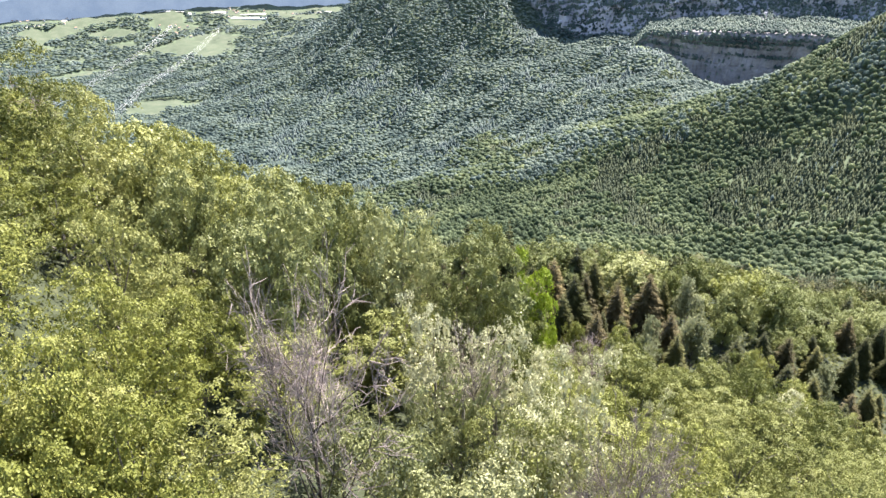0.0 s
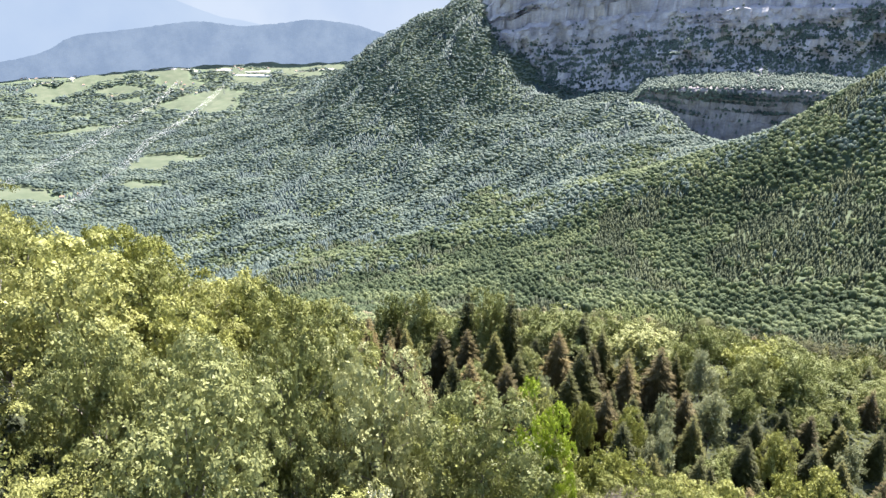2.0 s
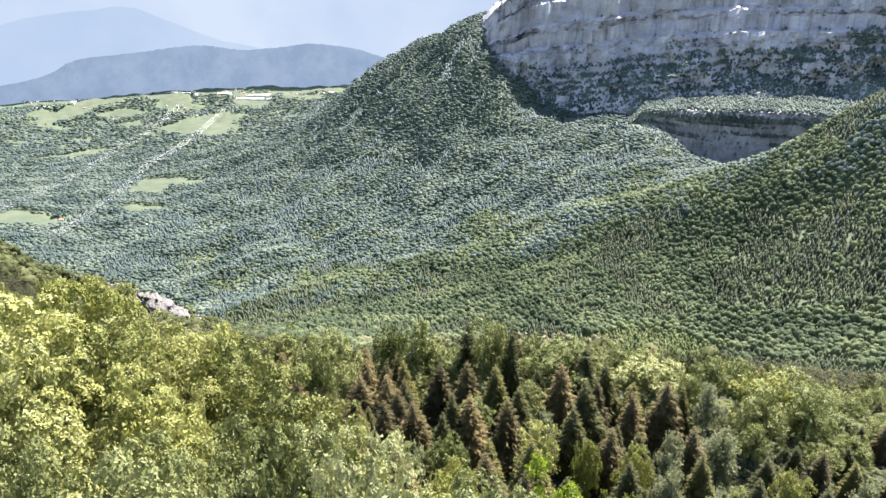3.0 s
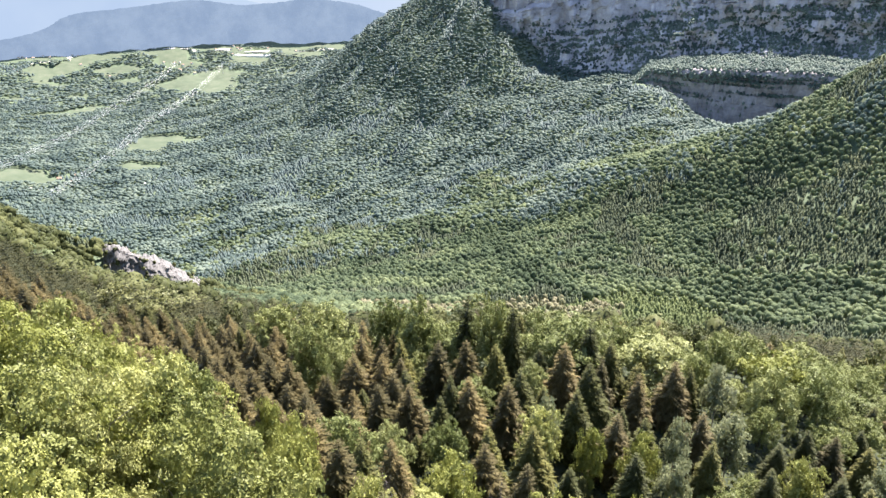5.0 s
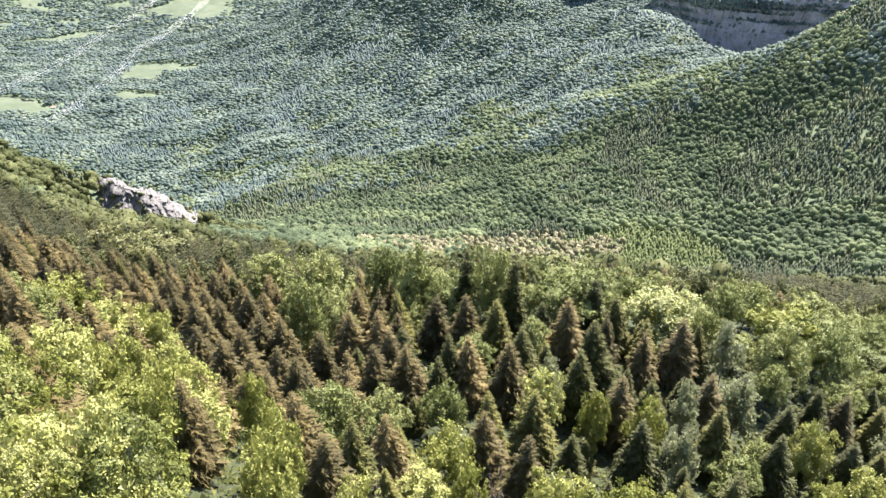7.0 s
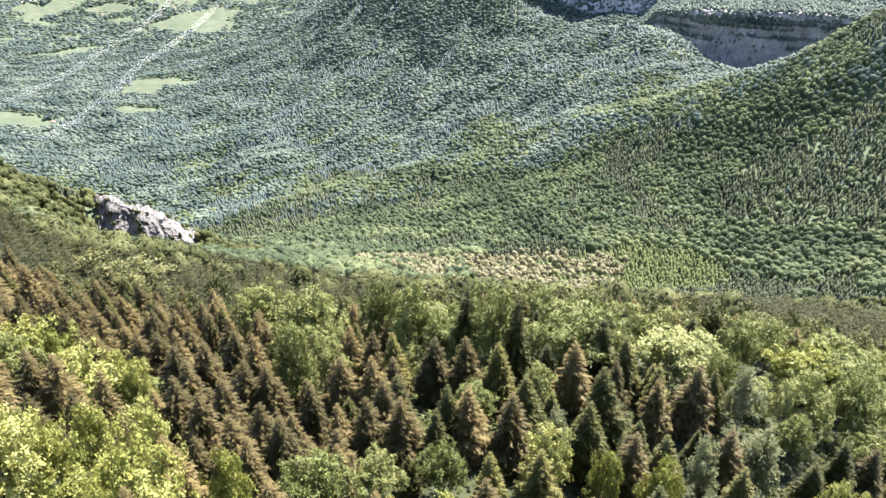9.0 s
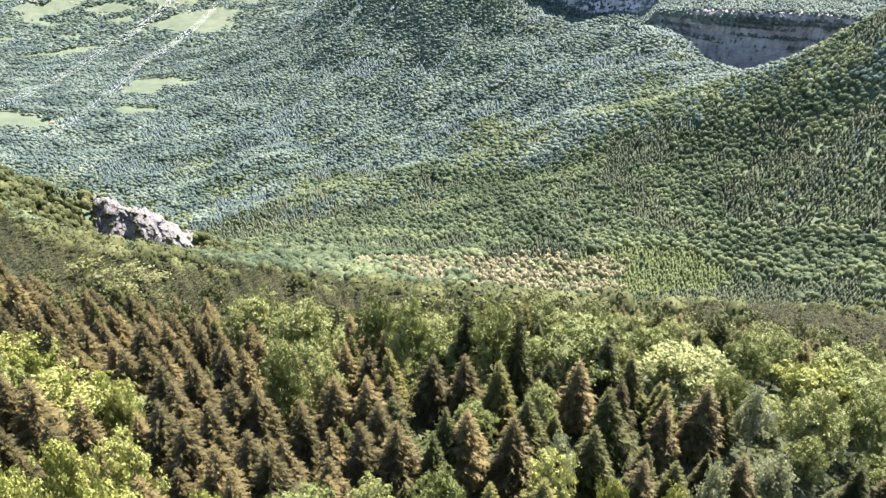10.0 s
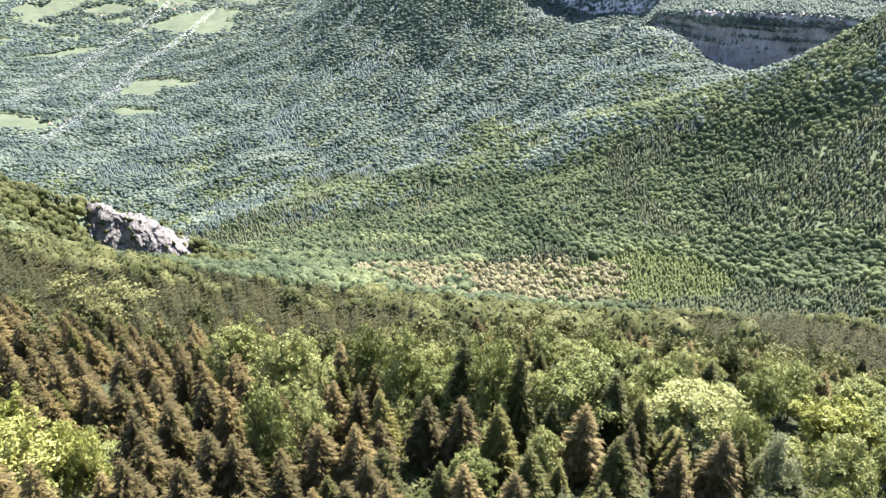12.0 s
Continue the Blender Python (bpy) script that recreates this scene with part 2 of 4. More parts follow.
FAR_FALL = np.array([
    [460, 350, 310, 275, 245, 215, 180, 150, 125], [460, 350, 315, 275, 245, 215, 178, 145, 112], [420, 335, 295, 265, 235, 200, 163, 130, 100],
    [385, 315, 275, 240, 200, 160, 140, 118, 96], [355, 290, 250, 205, 140, 68, 90, 105, 95], [335, 270, 225, 172, 92, 30, 60, 95, 90],
    [315, 250, 205, 155, 62, 4, 50, 95, 90], [295, 230, 187, 155, 95, 40, 60, 95, 90], [270, 207, 167, 148, 115, 90, 90, 95, 90],
    [245, 190, 158, 145, 150, 150, 130, 100, 90], [222, 205, 200, 200, 180, 160, 130, 100, 90], [198, 222, 222, 212, 190, 160, 130, 100, 90],
    [155, 225, 225, 215, 190, 160, 130, 100, 90], [100, 205, 215, 210, 190, 160, 130, 100, 90], [40, 150, 195, 200, 190, 160, 130, 100, 90]], float).T


def far_slopes(x, y, far):
    a = np.interp(far, FAR_RANGES, np.arange(len(FAR_RANGES)))
    b = np.interp(np.clip(x / np.maximum(y, 1), FAR_BEARINGS[0], FAR_BEARINGS[-1]), FAR_BEARINGS, np.arange(len(FAR_BEARINGS)))
    ia, wa = cubic(a, len(FAR_RANGES))
    ib, wb = cubic(b, len(FAR_BEARINGS))
    fall = sum(FAR_FALL[ia[..., k], ib[..., l]] * wa[..., k] * wb[..., l] for k in range(4) for l in range(4))
    # spurs and gullies running down the slopes
    bend = 90 * np.sin(x * 0.004 + 0.7) + 70 * np.sin(y * 0.0053)
    relief = np.sin((x + bend) * 0.021) * np.sin((y - bend) * 0.011 + 0.6) + 0.55 * np.sin((x - y + bend) * 0.034 + 1.1) + 0.4 * np.sin((0.6 * x + y) * 0.019 + bend * 0.02)
    high = np.interp(x / np.maximum(y, 1), [-0.45, -0.25, 0.05, 0.3], [6, 10, 13, 8]) * np.clip((far - 1100) / 700, 0, 1)
    return 701 - 0.001 * fall * np.maximum(y, 0) + relief * high


def canopy(x, y):
    x, y = np.asarray(x, float), np.asarray(y, float)
    yy = np.maximum(y, 0)
    a = np.interp(np.log(yy + 60), np.log(RANGES + 60), np.arange(len(RANGES)))
    b = np.interp(np.clip(x / (yy + 60), BEARINGS[0], BEARINGS[-1]), BEARINGS, np.arange(len(BEARINGS)))
    ia, wa = cubic(a, len(RANGES))
    ib, wb = cubic(b, len(BEARINGS))
    z = sum(PROFILES[ia[..., k], ib[..., l]] * wa[..., k] * wb[..., l] for k in range(4) for l in range(4))
    z = z + bump_at(x, y, -430, 705, -1, 0.12, 24, 70, 170) + bump_at(x, y, -300, 722, -1, 0.1, 6, 20, 90) - bump_at(x, y, -292, 674, -1, 0.1, 22, 24, 62) - bump_at(x, y, -270, 636, -1, 0.1, 11, 26, 60) + bump_at(x, y, -348, 708, -1, 0.1, 17, 20, 50)
    far = np.hypot(x, yy)
    share = np.clip((far - 1150) / 300, 0, 1)
    return z + (far_slopes(x, yy, far) - z) * share * share * (3 - 2 * share) + np.minimum(y, 0) * 0.05


def tree_height(y):
    return np.interp(y, [0, 30, 60, 100, 150], [5.0, 6.5, 9.0, 14.0, 16.0])


def ground_height(x, y):
    return canopy(x, y) - tree_height(y)


# fields without trees: centre x, y, half-lengths, turn in degrees
FIELDS = [(-1040, 2610, 150, 95, 40), (-985, 2270, 70, 45, 20), (-1230, 2030, 95, 70, 10), (-1560, 4300, 90, 260, 10), (-1220, 3750, 190, 250, 15),
          (-1640, 3130, 55, 190, -28), (-2060, 4050, 80, 300, -10), (-1150, 4420, 230, 60, 10), (-800, 4540, 200, 60, 4), (-2350, 4250, 130, 60, 20)]


def in_field(x, y, grow=0.0):
    inside = np.zeros(np.shape(x), bool)
    for cx, cy, a, b, turn in FIELDS:
        c, s = math.cos(radians(turn)), math.sin(radians(turn))
        u, v = (x - cx) * c + (y - cy) * s, -(x - cx) * s + (y - cy) * c
        ang = np.arctan2(v / b, u / a)
        ragged = 1 + 0.2 * np.sin(ang * 3 + cx) + 0.14 * np.sin(ang * 7 + cy) + grow
        inside |= (u / a) ** 2 + (v / b) ** 2 < ragged**2
    # the far plain is a patchwork of fields and copses
    patch = np.sin(x * 0.011 + 2 * np.sin(y * 0.004)) * np.sin(y * 0.017 + x * 0.004)
    far = np.hypot(x, y)
    return inside | ((x < -0.1 * y) & (patch > np.interp(far, [3300, 4000, 4450], [1.0, 0.72, 0.1]) + grow))


# ---- mesh helpers ----
def mesh_object(name, verts, faces, material, parent=None, smooth=False, tint=None):
    me = bpy.data.meshes.new(name)
    verts = np.asarray(verts, np.float32)
    faces = np.asarray(faces, np.int32)
    n = faces.shape[1]
    me.vertices.add(len(verts))
    me.vertices.foreach_set("co", verts.ravel())
    me.loops.add(faces.size)
    me.loops.foreach_set("vertex_index", faces.ravel())
    me.polygons.add(len(faces))
    me.polygons.foreach_set("loop_start", np.arange(0, faces.size, n, dtype=np.int32))
    me.polygons.foreach_set("use_smooth", np.full(len(faces), smooth))
    me.update(calc_edges=True)
    if tint is not None:
        layer = me.attributes.new("tint", "FLOAT", "FACE")
        layer.data.foreach_set("value", np.asarray(tint, np.float32))
    for m in material if isinstance(material, (list, tuple)) else [material]:
        me.materials.append(m)
    ob = new(name, me)
    if parent is not None:
        ob.parent = parent
    return ob


def unit(v):
    return v / np.maximum(np.linalg.norm(v, axis=-1, keepdims=True), 1e-9)


def tubes(lines, sides=5, join=1.8):
    """Tapered tubes along polylines of (x, y, z, radius); each later one grows out of the nearest earlier one."""
    verts, faces = np.zeros((0, 3)), []
    ring = np.arange(sides)
    ang = 2 * math.pi * ring / sides
    for line in lines:
        line = np.asarray(line, float)
        p, r = line[:, :3], line[:, 3]
        ahead = unit(np.gradient(p, axis=0))
        ref = np.where(np.abs(ahead[:, 2:3]) > 0.9, [[1.0, 0, 0]], [[0, 0, 1.0]])
        side = unit(np.cross(ahead, ref))
        up = np.cross(side, ahead)
        v = p[:, None] + r[:, None, None] * (np.cos(ang)[None, :, None] * side[:, None] + np.sin(ang)[None, :, None] * up[:, None])
        idx = len(verts) + np.arange(len(p) * sides).reshape(len(p), sides)
        if len(verts):
            gap = ((verts - p[0]) ** 2).sum(-1)
            if gap.min() < join**2:
                idx[0, 0] = gap.argmin()
        verts = np.concatenate([verts, v.reshape(-1, 3)])
        a, b = idx[:-1], idx[1:]
        faces.append(np.stack([a, np.roll(a, -1, 1), np.roll(b, -1, 1), b], -1).reshape(-1, 4))
    return verts, np.concatenate(faces)


def leaves(centres, normals, size, rng, long=1.35, folded=False):
    """A small leaf spray at each centre, facing its normal: one pointed triangle, or two folded along the midrib."""
    n = len(centres)
    a = unit(np.cross(normals, rng.normal(size=(n, 3))))
    b = np.cross(normals, a)
    s = np.asarray(size)[:, None]
    if folded:
        lift = normals * s * rng.uniform(-0.1, 0.35, (n, 1))
        verts = np.stack([centres - a * s * 0.6, centres + b * s * 0.42 + lift, centres + a * s * 0.65, centres - b * s * 0.42 + lift], 1).reshape(-1, 3)
        i = np.arange(n)[:, None] * 4
        return verts, np.concatenate([i + [0, 1, 2], i + [0, 2, 3]], 1).reshape(-1, 3)
    base = centres - a * s * long * 0.5
    verts = np.stack([centres + a * s * long * 0.5, base + b * s * 0.5, base - b * s * 0.5], 1).reshape(-1, 3)
    return verts, np.arange(3 * n).reshape(-1, 3)


# ---- trees ----
def tree_thing(name, label, trunk, crown, bark, leaf, category="tree", crown_name="crown"):
    """A tree standing at its own origin: a trunk with limbs and a crown."""
    root = new(name)
    mesh_object("trunk", *trunk, bark, root, smooth=True)
    if crown is not None:
        mesh_object(crown_name, *crown, leaf, root)
    return tagged(root, label, category)


def limbs(rng, high, targets, radius, lean=0.05):
    """A trunk and limbs that reach the given points."""
    bend = rng.normal(0, lean, 2) * high
    top = np.array([bend[0], bend[1], high])
    hs = np.linspace(0, 1, 7)
    trunk = [(top[0] * h**1.5, top[1] * h**1.5, high * h - 0.5 * (h == 0), radius * (1 - 0.88 * h)) for h in hs]
    lines = [trunk]
    for t in targets:
        h = np.clip(t[2] / high * rng.uniform(0.35, 0.7), 0.12, 0.92)
        p0 = np.array([top[0] * h**1.5, top[1] * h**1.5, high * h])
        p3 = np.asarray(t)
        mid = (p0 + p3) / 2 + rng.normal(0, 0.06, 3) * np.linalg.norm(p3 - p0) + [0, 0, 0.12 * np.linalg.norm(p3 - p0)]
        r0 = radius * (1 - 0.85 * h) * 0.55
        lines.append([(*p0, r0), (*((p0 + mid) / 2), r0 * 0.8), (*mid, r0 * 0.6), (*((mid + p3) / 2), r0 * 0.4), (*p3, r0 * 0.12)])
    return lines


def broadleaf(seed, high, wide, lobes, count, leaf_size, base=0.25, spray=9, flat=0.45, folded=False, per_lobe=6):
    """Lobed crown: sprays of small leaves on the shells of uneven lobes, with gaps between them. Returns trunk and crown."""
    rng = np.random.default_rng(seed)
    r = wide / 2
    k = np.arange(lobes)
    el = np.arcsin(np.clip(1 - 1.5 * (k + 0.5) / lobes, -0.55, 1))
    az = k * 2.39996 + rng.uniform(0, 0.9, lobes)
    crown_h = high * (1 - base)
    mid = np.array([0, 0, high * base + crown_h * 0.42])
    shell = np.stack([np.cos(el) * np.cos(az) * r, np.cos(el) * np.sin(az) * r, np.sin(el) * crown_h * np.where(el > 0, 0.58, 0.42)], -1)
    cen = mid + shell * (rng.uniform(0.6, 1.0, (lobes, 1)) * (0.85 + 0.3 * np.sin(az * 2 + seed) ** 2)[:, None])
    rad = rng.uniform(0.1, 0.21, lobes) * (wide + crown_h) / 2
    cen[:, 2] = np.minimum(cen[:, 2], high - rad * 0.7)
    # each lobe carries a handful of leafy boughs on its outer and upper side
    boughs = lobes * per_lobe
    home = rng.choice(lobes, boughs, p=rad**2 / (rad**2).sum())
    out = unit(rng.normal(size=(boughs, 3)) + [0, 0, 0.45] + unit(cen - mid)[home] * 0.8)
    bough = cen[home] + out * (rad[home] * rng.uniform(0.75, 1.15, boughs))[:, None] * [1, 1, 0.85]
    reach = rad[home] * rng.uniform(0.26, 0.52, boughs)
    groups = int(count * 0.78) // spray
    pick = rng.choice(boughs, groups, p=reach**1.6 / (reach**1.6).sum())
    d = unit(rng.normal(size=(groups, 3)) + [0, 0, 0.4] + out[pick] * 0.6)
    far = 1 - np.abs(rng.normal(0, 0.2, groups))
    c = bough[pick] + d * (reach[pick] * far)[:, None] * [1, 1, 0.5]
    own = np.repeat(np.arange(groups), spray)
    tilt = unit(d * 1.0 + [0, 0, 0.22] + rng.normal(0, 0.2, (groups, 3)))[own]
    loose = rng.normal(size=(len(own), 3)) * leaf_size * 1.2
    loose -= tilt * (loose * tilt).sum(-1, keepdims=True) * (1 - flat)
    # larger shaded leaves fill the inside
    inner = count - len(own)
    at = rng.integers(lobes, size=inner)
    within = cen[at] + unit(rng.normal(size=(inner, 3))) * (rad[at] * rng.uniform(0.1, 0.75, inner))[:, None] * [1, 1, 0.85]
    within = mid + (within - mid) * rng.uniform(0.45, 0.95, (inner, 1))
    centres = np.concatenate([c[own] + loose, within])
    facing = np.concatenate([tilt + rng.normal(0, 0.26, (len(own), 3)), rng.normal(size=(inner, 3))])
    sizes = np.concatenate([leaf_size * rng.uniform(0.6, 1.4, len(own)), leaf_size * rng.uniform(1.3, 2.3, inner)])
    crown = leaves(centres, unit(facing), sizes, rng, folded=folded)
    trunk = tubes(limbs(rng, high * 0.82, cen[rng.permutation(lobes)[: min(lobes, 14)]], 0.011 * high + 0.05))
    # bring the whole to its nominal width and height
    v = crown[0]
    fit = np.array([r / np.percentile(np.hypot(v[:, 0], v[:, 1]), 95)] * 2 + [high / np.percentile(v[:, 2], 99.7)])
    return (trunk[0] * fit, trunk[1]), (v * fit, crown[1])


def conifer(seed, high, wide, whorls, per, droop=0.35, ragged=0.25, twigs=10):
    """Spruce: whorls of drooping branches, each a ridge with twigs hanging to both sides."""
    rng = np.random.default_rng(seed)
    tris = []
    for w in range(whorls):
        f = max((w + rng.uniform(-0.3, 0.3)) / whorls, 0.0)
        z = high * (1 - 0.92 * f**0.95)
        reach = wide / 2 * (0.05 + 0.95 * f**0.78) * (1 if f < 0.88 else 0.85)
        n = max(5, int(per * (0.65 + 0.5 * f)))
        turn0 = rng.uniform(0, 6.28)
        for b in range(n):
            a = turn0 + 6.283 * b / n + rng.normal(0, 0.16)
            length = reach * rng.uniform(1 - ragged * 1.4, 1 + ragged * 0.7) + 0.15
            out, side = np.array([math.cos(a), math.sin(a), 0]), np.array([-math.sin(a), math.cos(a), 0])
            dr = droop * rng.uniform(0.6, 1.4) * (0.35 + f)
            thick = 0.2 + 0.12 * rng.random()

            def ridge(s):
                return out * s * length + np.array([0, 0, z + length * (0.2 * s - dr * s**2 + 0.3 * dr * s**4)])

            for k in range(twigs):
                s = 0.1 + 0.84 * k / (twigs - 1)
                for sign in (-1, 1):
                    tip = ridge(s + 0.2) + sign * side * length * thick * rng.uniform(0.6, 1.4) * (1.3 - 0.6 * s) - np.array([0, 0, length * 0.24 * rng.uniform(0.1, 1.6)])
                    tris += [ridge(s - 0.5 / twigs), ridge(s + 0.55 / twigs), tip]
            tris += [ridge(0.72) + side * length * 0.1, ridge(0.72) - side * length * 0.1, ridge(1.08)]
    v = np.array(tris)
    fit = wide / 2 / np.percentile(np.hypot(v[:, 0], v[:, 1]), 97)
    v = v * [fit, fit, 1]
    trunk = tubes([[(0, 0, high * h - 0.4 * (h == 0), 0.011 * high * (1 - h) + 0.02) for h in np.linspace(0, 0.98, 6)]])
    return trunk, (v, np.arange(len(v)).reshape(-1, 3))


def bare_branches(seed, high, wide, forks, levels=3, bole=0.34):
    """A leafless tree: trunk, forked limbs and fine twigs."""
    rng = np.random.default_rng(seed)
    thick, fine = [], []

    def grow(p, d, length, radius, level):
        pts = [(*p, radius)]
        q = np.array(p, float)
        for k in range(3):
            d = unit(d + rng.normal(0, 0.16, 3) + [0, 0, 0.06])
            q = q + d * length / 3
            pts.append((*q, radius * (1 - 0.22 * (k + 1))))
        (thick if level < 2 else fine).append(pts)
        if level < levels:
            for _ in range(forks if level else forks + 3):
                at = rng.integers(1 if level else 2, 4)
                e = unit(d * 0.7 + rng.normal(0, 0.72, 3) + [0, 0, 0.12])
                grow(pts[at][:3], e, length * rng.uniform(0.55, 0.9) * (0.22 / bole if level == 0 and bole > 0.4 else 1), pts[at][3] * 0.6, level + 1)

    grow((0, 0, -0.3), np.array([0.03, 0.02, 1.0]), high * bole, 0.014 * high + 0.02, 0)
    top = max(p[2] for line in fine for p in line)
    span = float(np.percentile([math.hypot(p[0], p[1]) for line in fine for p in line], 93))
    for group in (thick, fine):
        for line in group:
            line[:] = [(x * wide / 2 / span, y * wide / 2 / span, z * high / top, max(r, 0.0011 * high)) for x, y, z, r in line]
    return tubes(thick, 5, 1.0), tubes(fine, 3, 0.04)


def vase_branches(seed, high, wide, main=13, twigs=18):
    """A dead tree: a bare bole that forks into spreading limbs, with fine twigs filling a rounded crown."""
    rng = np.random.default_rng(seed)
    bole = [(0.02 * high * math.sin(5 * h), 0.015 * high * math.sin(3 * h), high * 0.62 * h - 0.3 * (h == 0), 0.011 * high * (1 - 0.6 * h) + 0.01) for h in np.linspace(0, 1, 7)]
    thick, fine = [bole], []
    for k in range(main):
        az, up = 2.4 * k + rng.uniform(-0.3, 0.3), rng.uniform(-0.15, 1.0)
        p0 = np.array(bole[rng.integers(3, 7)][:3])
        r = wide / 2 * math.cos(max(up, 0) * 1.2) * rng.uniform(0.85, 1.1)
        p3 = np.array([r * math.cos(az), r * math.sin(az), high * (0.74 + 0.26 * max(up, -0.1) * rng.uniform(0.85, 1.0))])
        mid = p0 * 0.5 + p3 * 0.5 + rng.normal(0, 0.05, 3) * wide - [0, 0, 0.02 * high]
        path = [p0 * (1 - t) ** 2 + mid * 2 * t * (1 - t) + p3 * t**2 + rng.normal(0, 0.012, 3) * wide * (0 < t < 1) for t in np.linspace(0, 1, 6)]
        thick.append([(*p, 0.0042 * high * (1 - 0.8 * t)) for p, t in zip(path, np.linspace(0, 1, 6))])
        for _ in range(twigs):
            j = int(rng.integers(2, 6))
            q0 = path[j]
            out = unit(p3 - p0 + rng.normal(0, 0.75, 3) * np.linalg.norm(p3 - p0))
            q1 = q0 + out * wide * rng.uniform(0.12, 0.3)
            bend = (q0 + q1) / 2 + rng.normal(0, 0.02, 3) * wide
            fine.append([(*q0, 0.0016 * high), (*bend, 0.0012 * high), (*q1, 0.0007 * high)])
            for _ in range(7):
                s0 = q0 + (q1 - q0) * rng.uniform(0.3, 1.0)
                s1 = s0 + unit(out + rng.normal(0, 0.7, 3) + [0, 0, 0.3]) * wide * rng.uniform(0.05, 0.13)
                fine.append([(*s0, 0.0011 * high), (*((s0 + s1) / 2 + rng.normal(0, 0.006, 3) * wide), 0.0009 * high), (*s1, 0.0005 * high)])
    return tubes(thick, 5, 0.5), tubes(fine, 3, 0.03)

# ---- ground: one sheet to the horizon ----
def ground_sheet():
    ys = np.concatenate([np.linspace(-700, -130, 14), np.linspace(-120, 200, 65), np.geomspace(206, 4950, 150)])
    us = np.linspace(-1.0, 1.0, 161)
    yy, uu = np.meshgrid(ys, us, indexing="ij")
    xx = uu * (np.maximum(yy, 0) + 140 + np.maximum(-yy, 0) * 1.2)
    zz = ground_height(xx, yy)
    rough = np.array([noise.fractal((x * 0.02, y * 0.02, 0.3), 1.0, 2.0, 4) for x, y in zip(xx.ravel(), yy.ravel())]).reshape(xx.shape)
    zz = zz + rough * np.clip(yy / 200, 0.3, 4.0)
    n, m = xx.shape
    i = (np.arange(n - 1)[:, None] * m + np.arange(m - 1)).ravel()
    faces = np.stack([i, i + 1, i + m + 1, i + m], -1)
    ob = mesh_object("ground", np.stack([xx, yy, zz], -1).reshape(-1, 3), faces, [M_EARTH, M_FIELD, M_HAZED_FLOOR], smooth=True)
    cx, cy = xx.ravel()[faces].mean(1), yy.ravel()[faces].mean(1)
    # beyond 520 m the floor takes the lightened, haze-like colour
    ob.data.polygons.foreach_set("material_index", np.where(in_field(cx, cy), 1, np.where(cx**2 + cy**2 > 520**2, 2, 0)).astype(np.int32))
    return tagged(ob, "dark leafy forest floor with pale green meadows", "ground", kind="structure")


ground_sheet()

# ---- trees one could count ----
KINDS = {}


def kind_of(name, label, builders, bark, leaf, category="tree", crown_name="crown"):
    KINDS[name] = [name, label, builders, bark, leaf, category, crown_name, {}, label]


def stand(kind, x, y, top, wide, rng, label=""):
    """Stand a tree of a kind at x, y so that its tip reaches top and its crown is that wide."""
    name, text, builders, bark, leaf, category, crown_name, made, _ = KINDS[kind]
    z = float(ground_height(x, y)) - 0.15
    high = max(top - z, 1.5)
    if "shrub" in kind:
        wide = max(wide, 0.58 * high)
    if "spruce" in kind:
        wide = min(wide, 0.5 * high)
    k = int(rng.integers(len(builders)))
    build, h0, w0 = builders[k]
    m = Matrix.Translation((x, y, z)) @ pose(0, 0, 0, rng.normal(0, 1.5), rng.normal(0, 1.5), rng.uniform(0, 360)) @ Matrix.Diagonal((wide / w0, wide / w0, high / h0, 1))
    if k in made:
        ob = copy_thing(made[k], m)
    else:
        ob = made[k] = tree_thing(name, text, *build(), bark, leaf, category, crown_name)
        ob.matrix_basis = m
    if ob.scale != made[k].scale:
        ob.matrix_basis = m
    return tagged(ob, label or text, category, group=GROUPS[kind])


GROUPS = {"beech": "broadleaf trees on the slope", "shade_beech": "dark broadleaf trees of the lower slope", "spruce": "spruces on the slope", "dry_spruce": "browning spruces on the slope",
          "young_tree": "bright young trees on the slope", "whitebeam": "silvery trees on the slope", "bare_tree": "leafless trees on the slope",
          "shrub_tree": "leafy hillside trees near the hilltop", "slope_shrub": "leafy hillside trees near the hilltop", "bright_shrub": "bright leafy shrubs near the hilltop", "bright_slope_shrub": "bright leafy shrubs near the hilltop",
          "blossom_shrub": "white flowering shrubs near the hilltop", "dead_tree": "dead trees near the hilltop", "pale_shrub": "pale leafy shrubs near the hilltop", "lime_tree": "bright leafy shrubs near the hilltop"}


def variants(fn, rows, high, wide):
    return [((lambda r=r: fn(*r)), high, wide) for r in rows]


kind_of("beech", "tall round-crowned beech in fresh green leaf", variants(broadleaf, [(s, 16, 11, 34, 10000, 0.3, 0.14, 9, 0.35, False, 6) for s in range(11, 17)], 16, 11), M_BARK, M_BEECH)
kind_of("shade_beech", "broadleaf tree in leaf darkened as if shaded on the lower slope", variants(broadleaf, [(s, 16, 11, 30, 1900, 0.66, 0.12, 8) for s in range(111, 115)], 16, 11), M_BARK, M_SHADED_BEECH)
kind_of("spruce", "dark green spruce with drooping branches", variants(conifer, [(s, 18, 6.5, 33, 13) for s in range(21, 26)], 18, 6.5), M_BARK, M_SPRUCE)
kind_of("dry_spruce", "spruce with drooping branches and dry brown needles", variants(conifer, [(s, 18, 6.5, 32, 12, 0.42, 0.36) for s in range(31, 36)], 18, 6.5), M_BARK, M_BROWN)
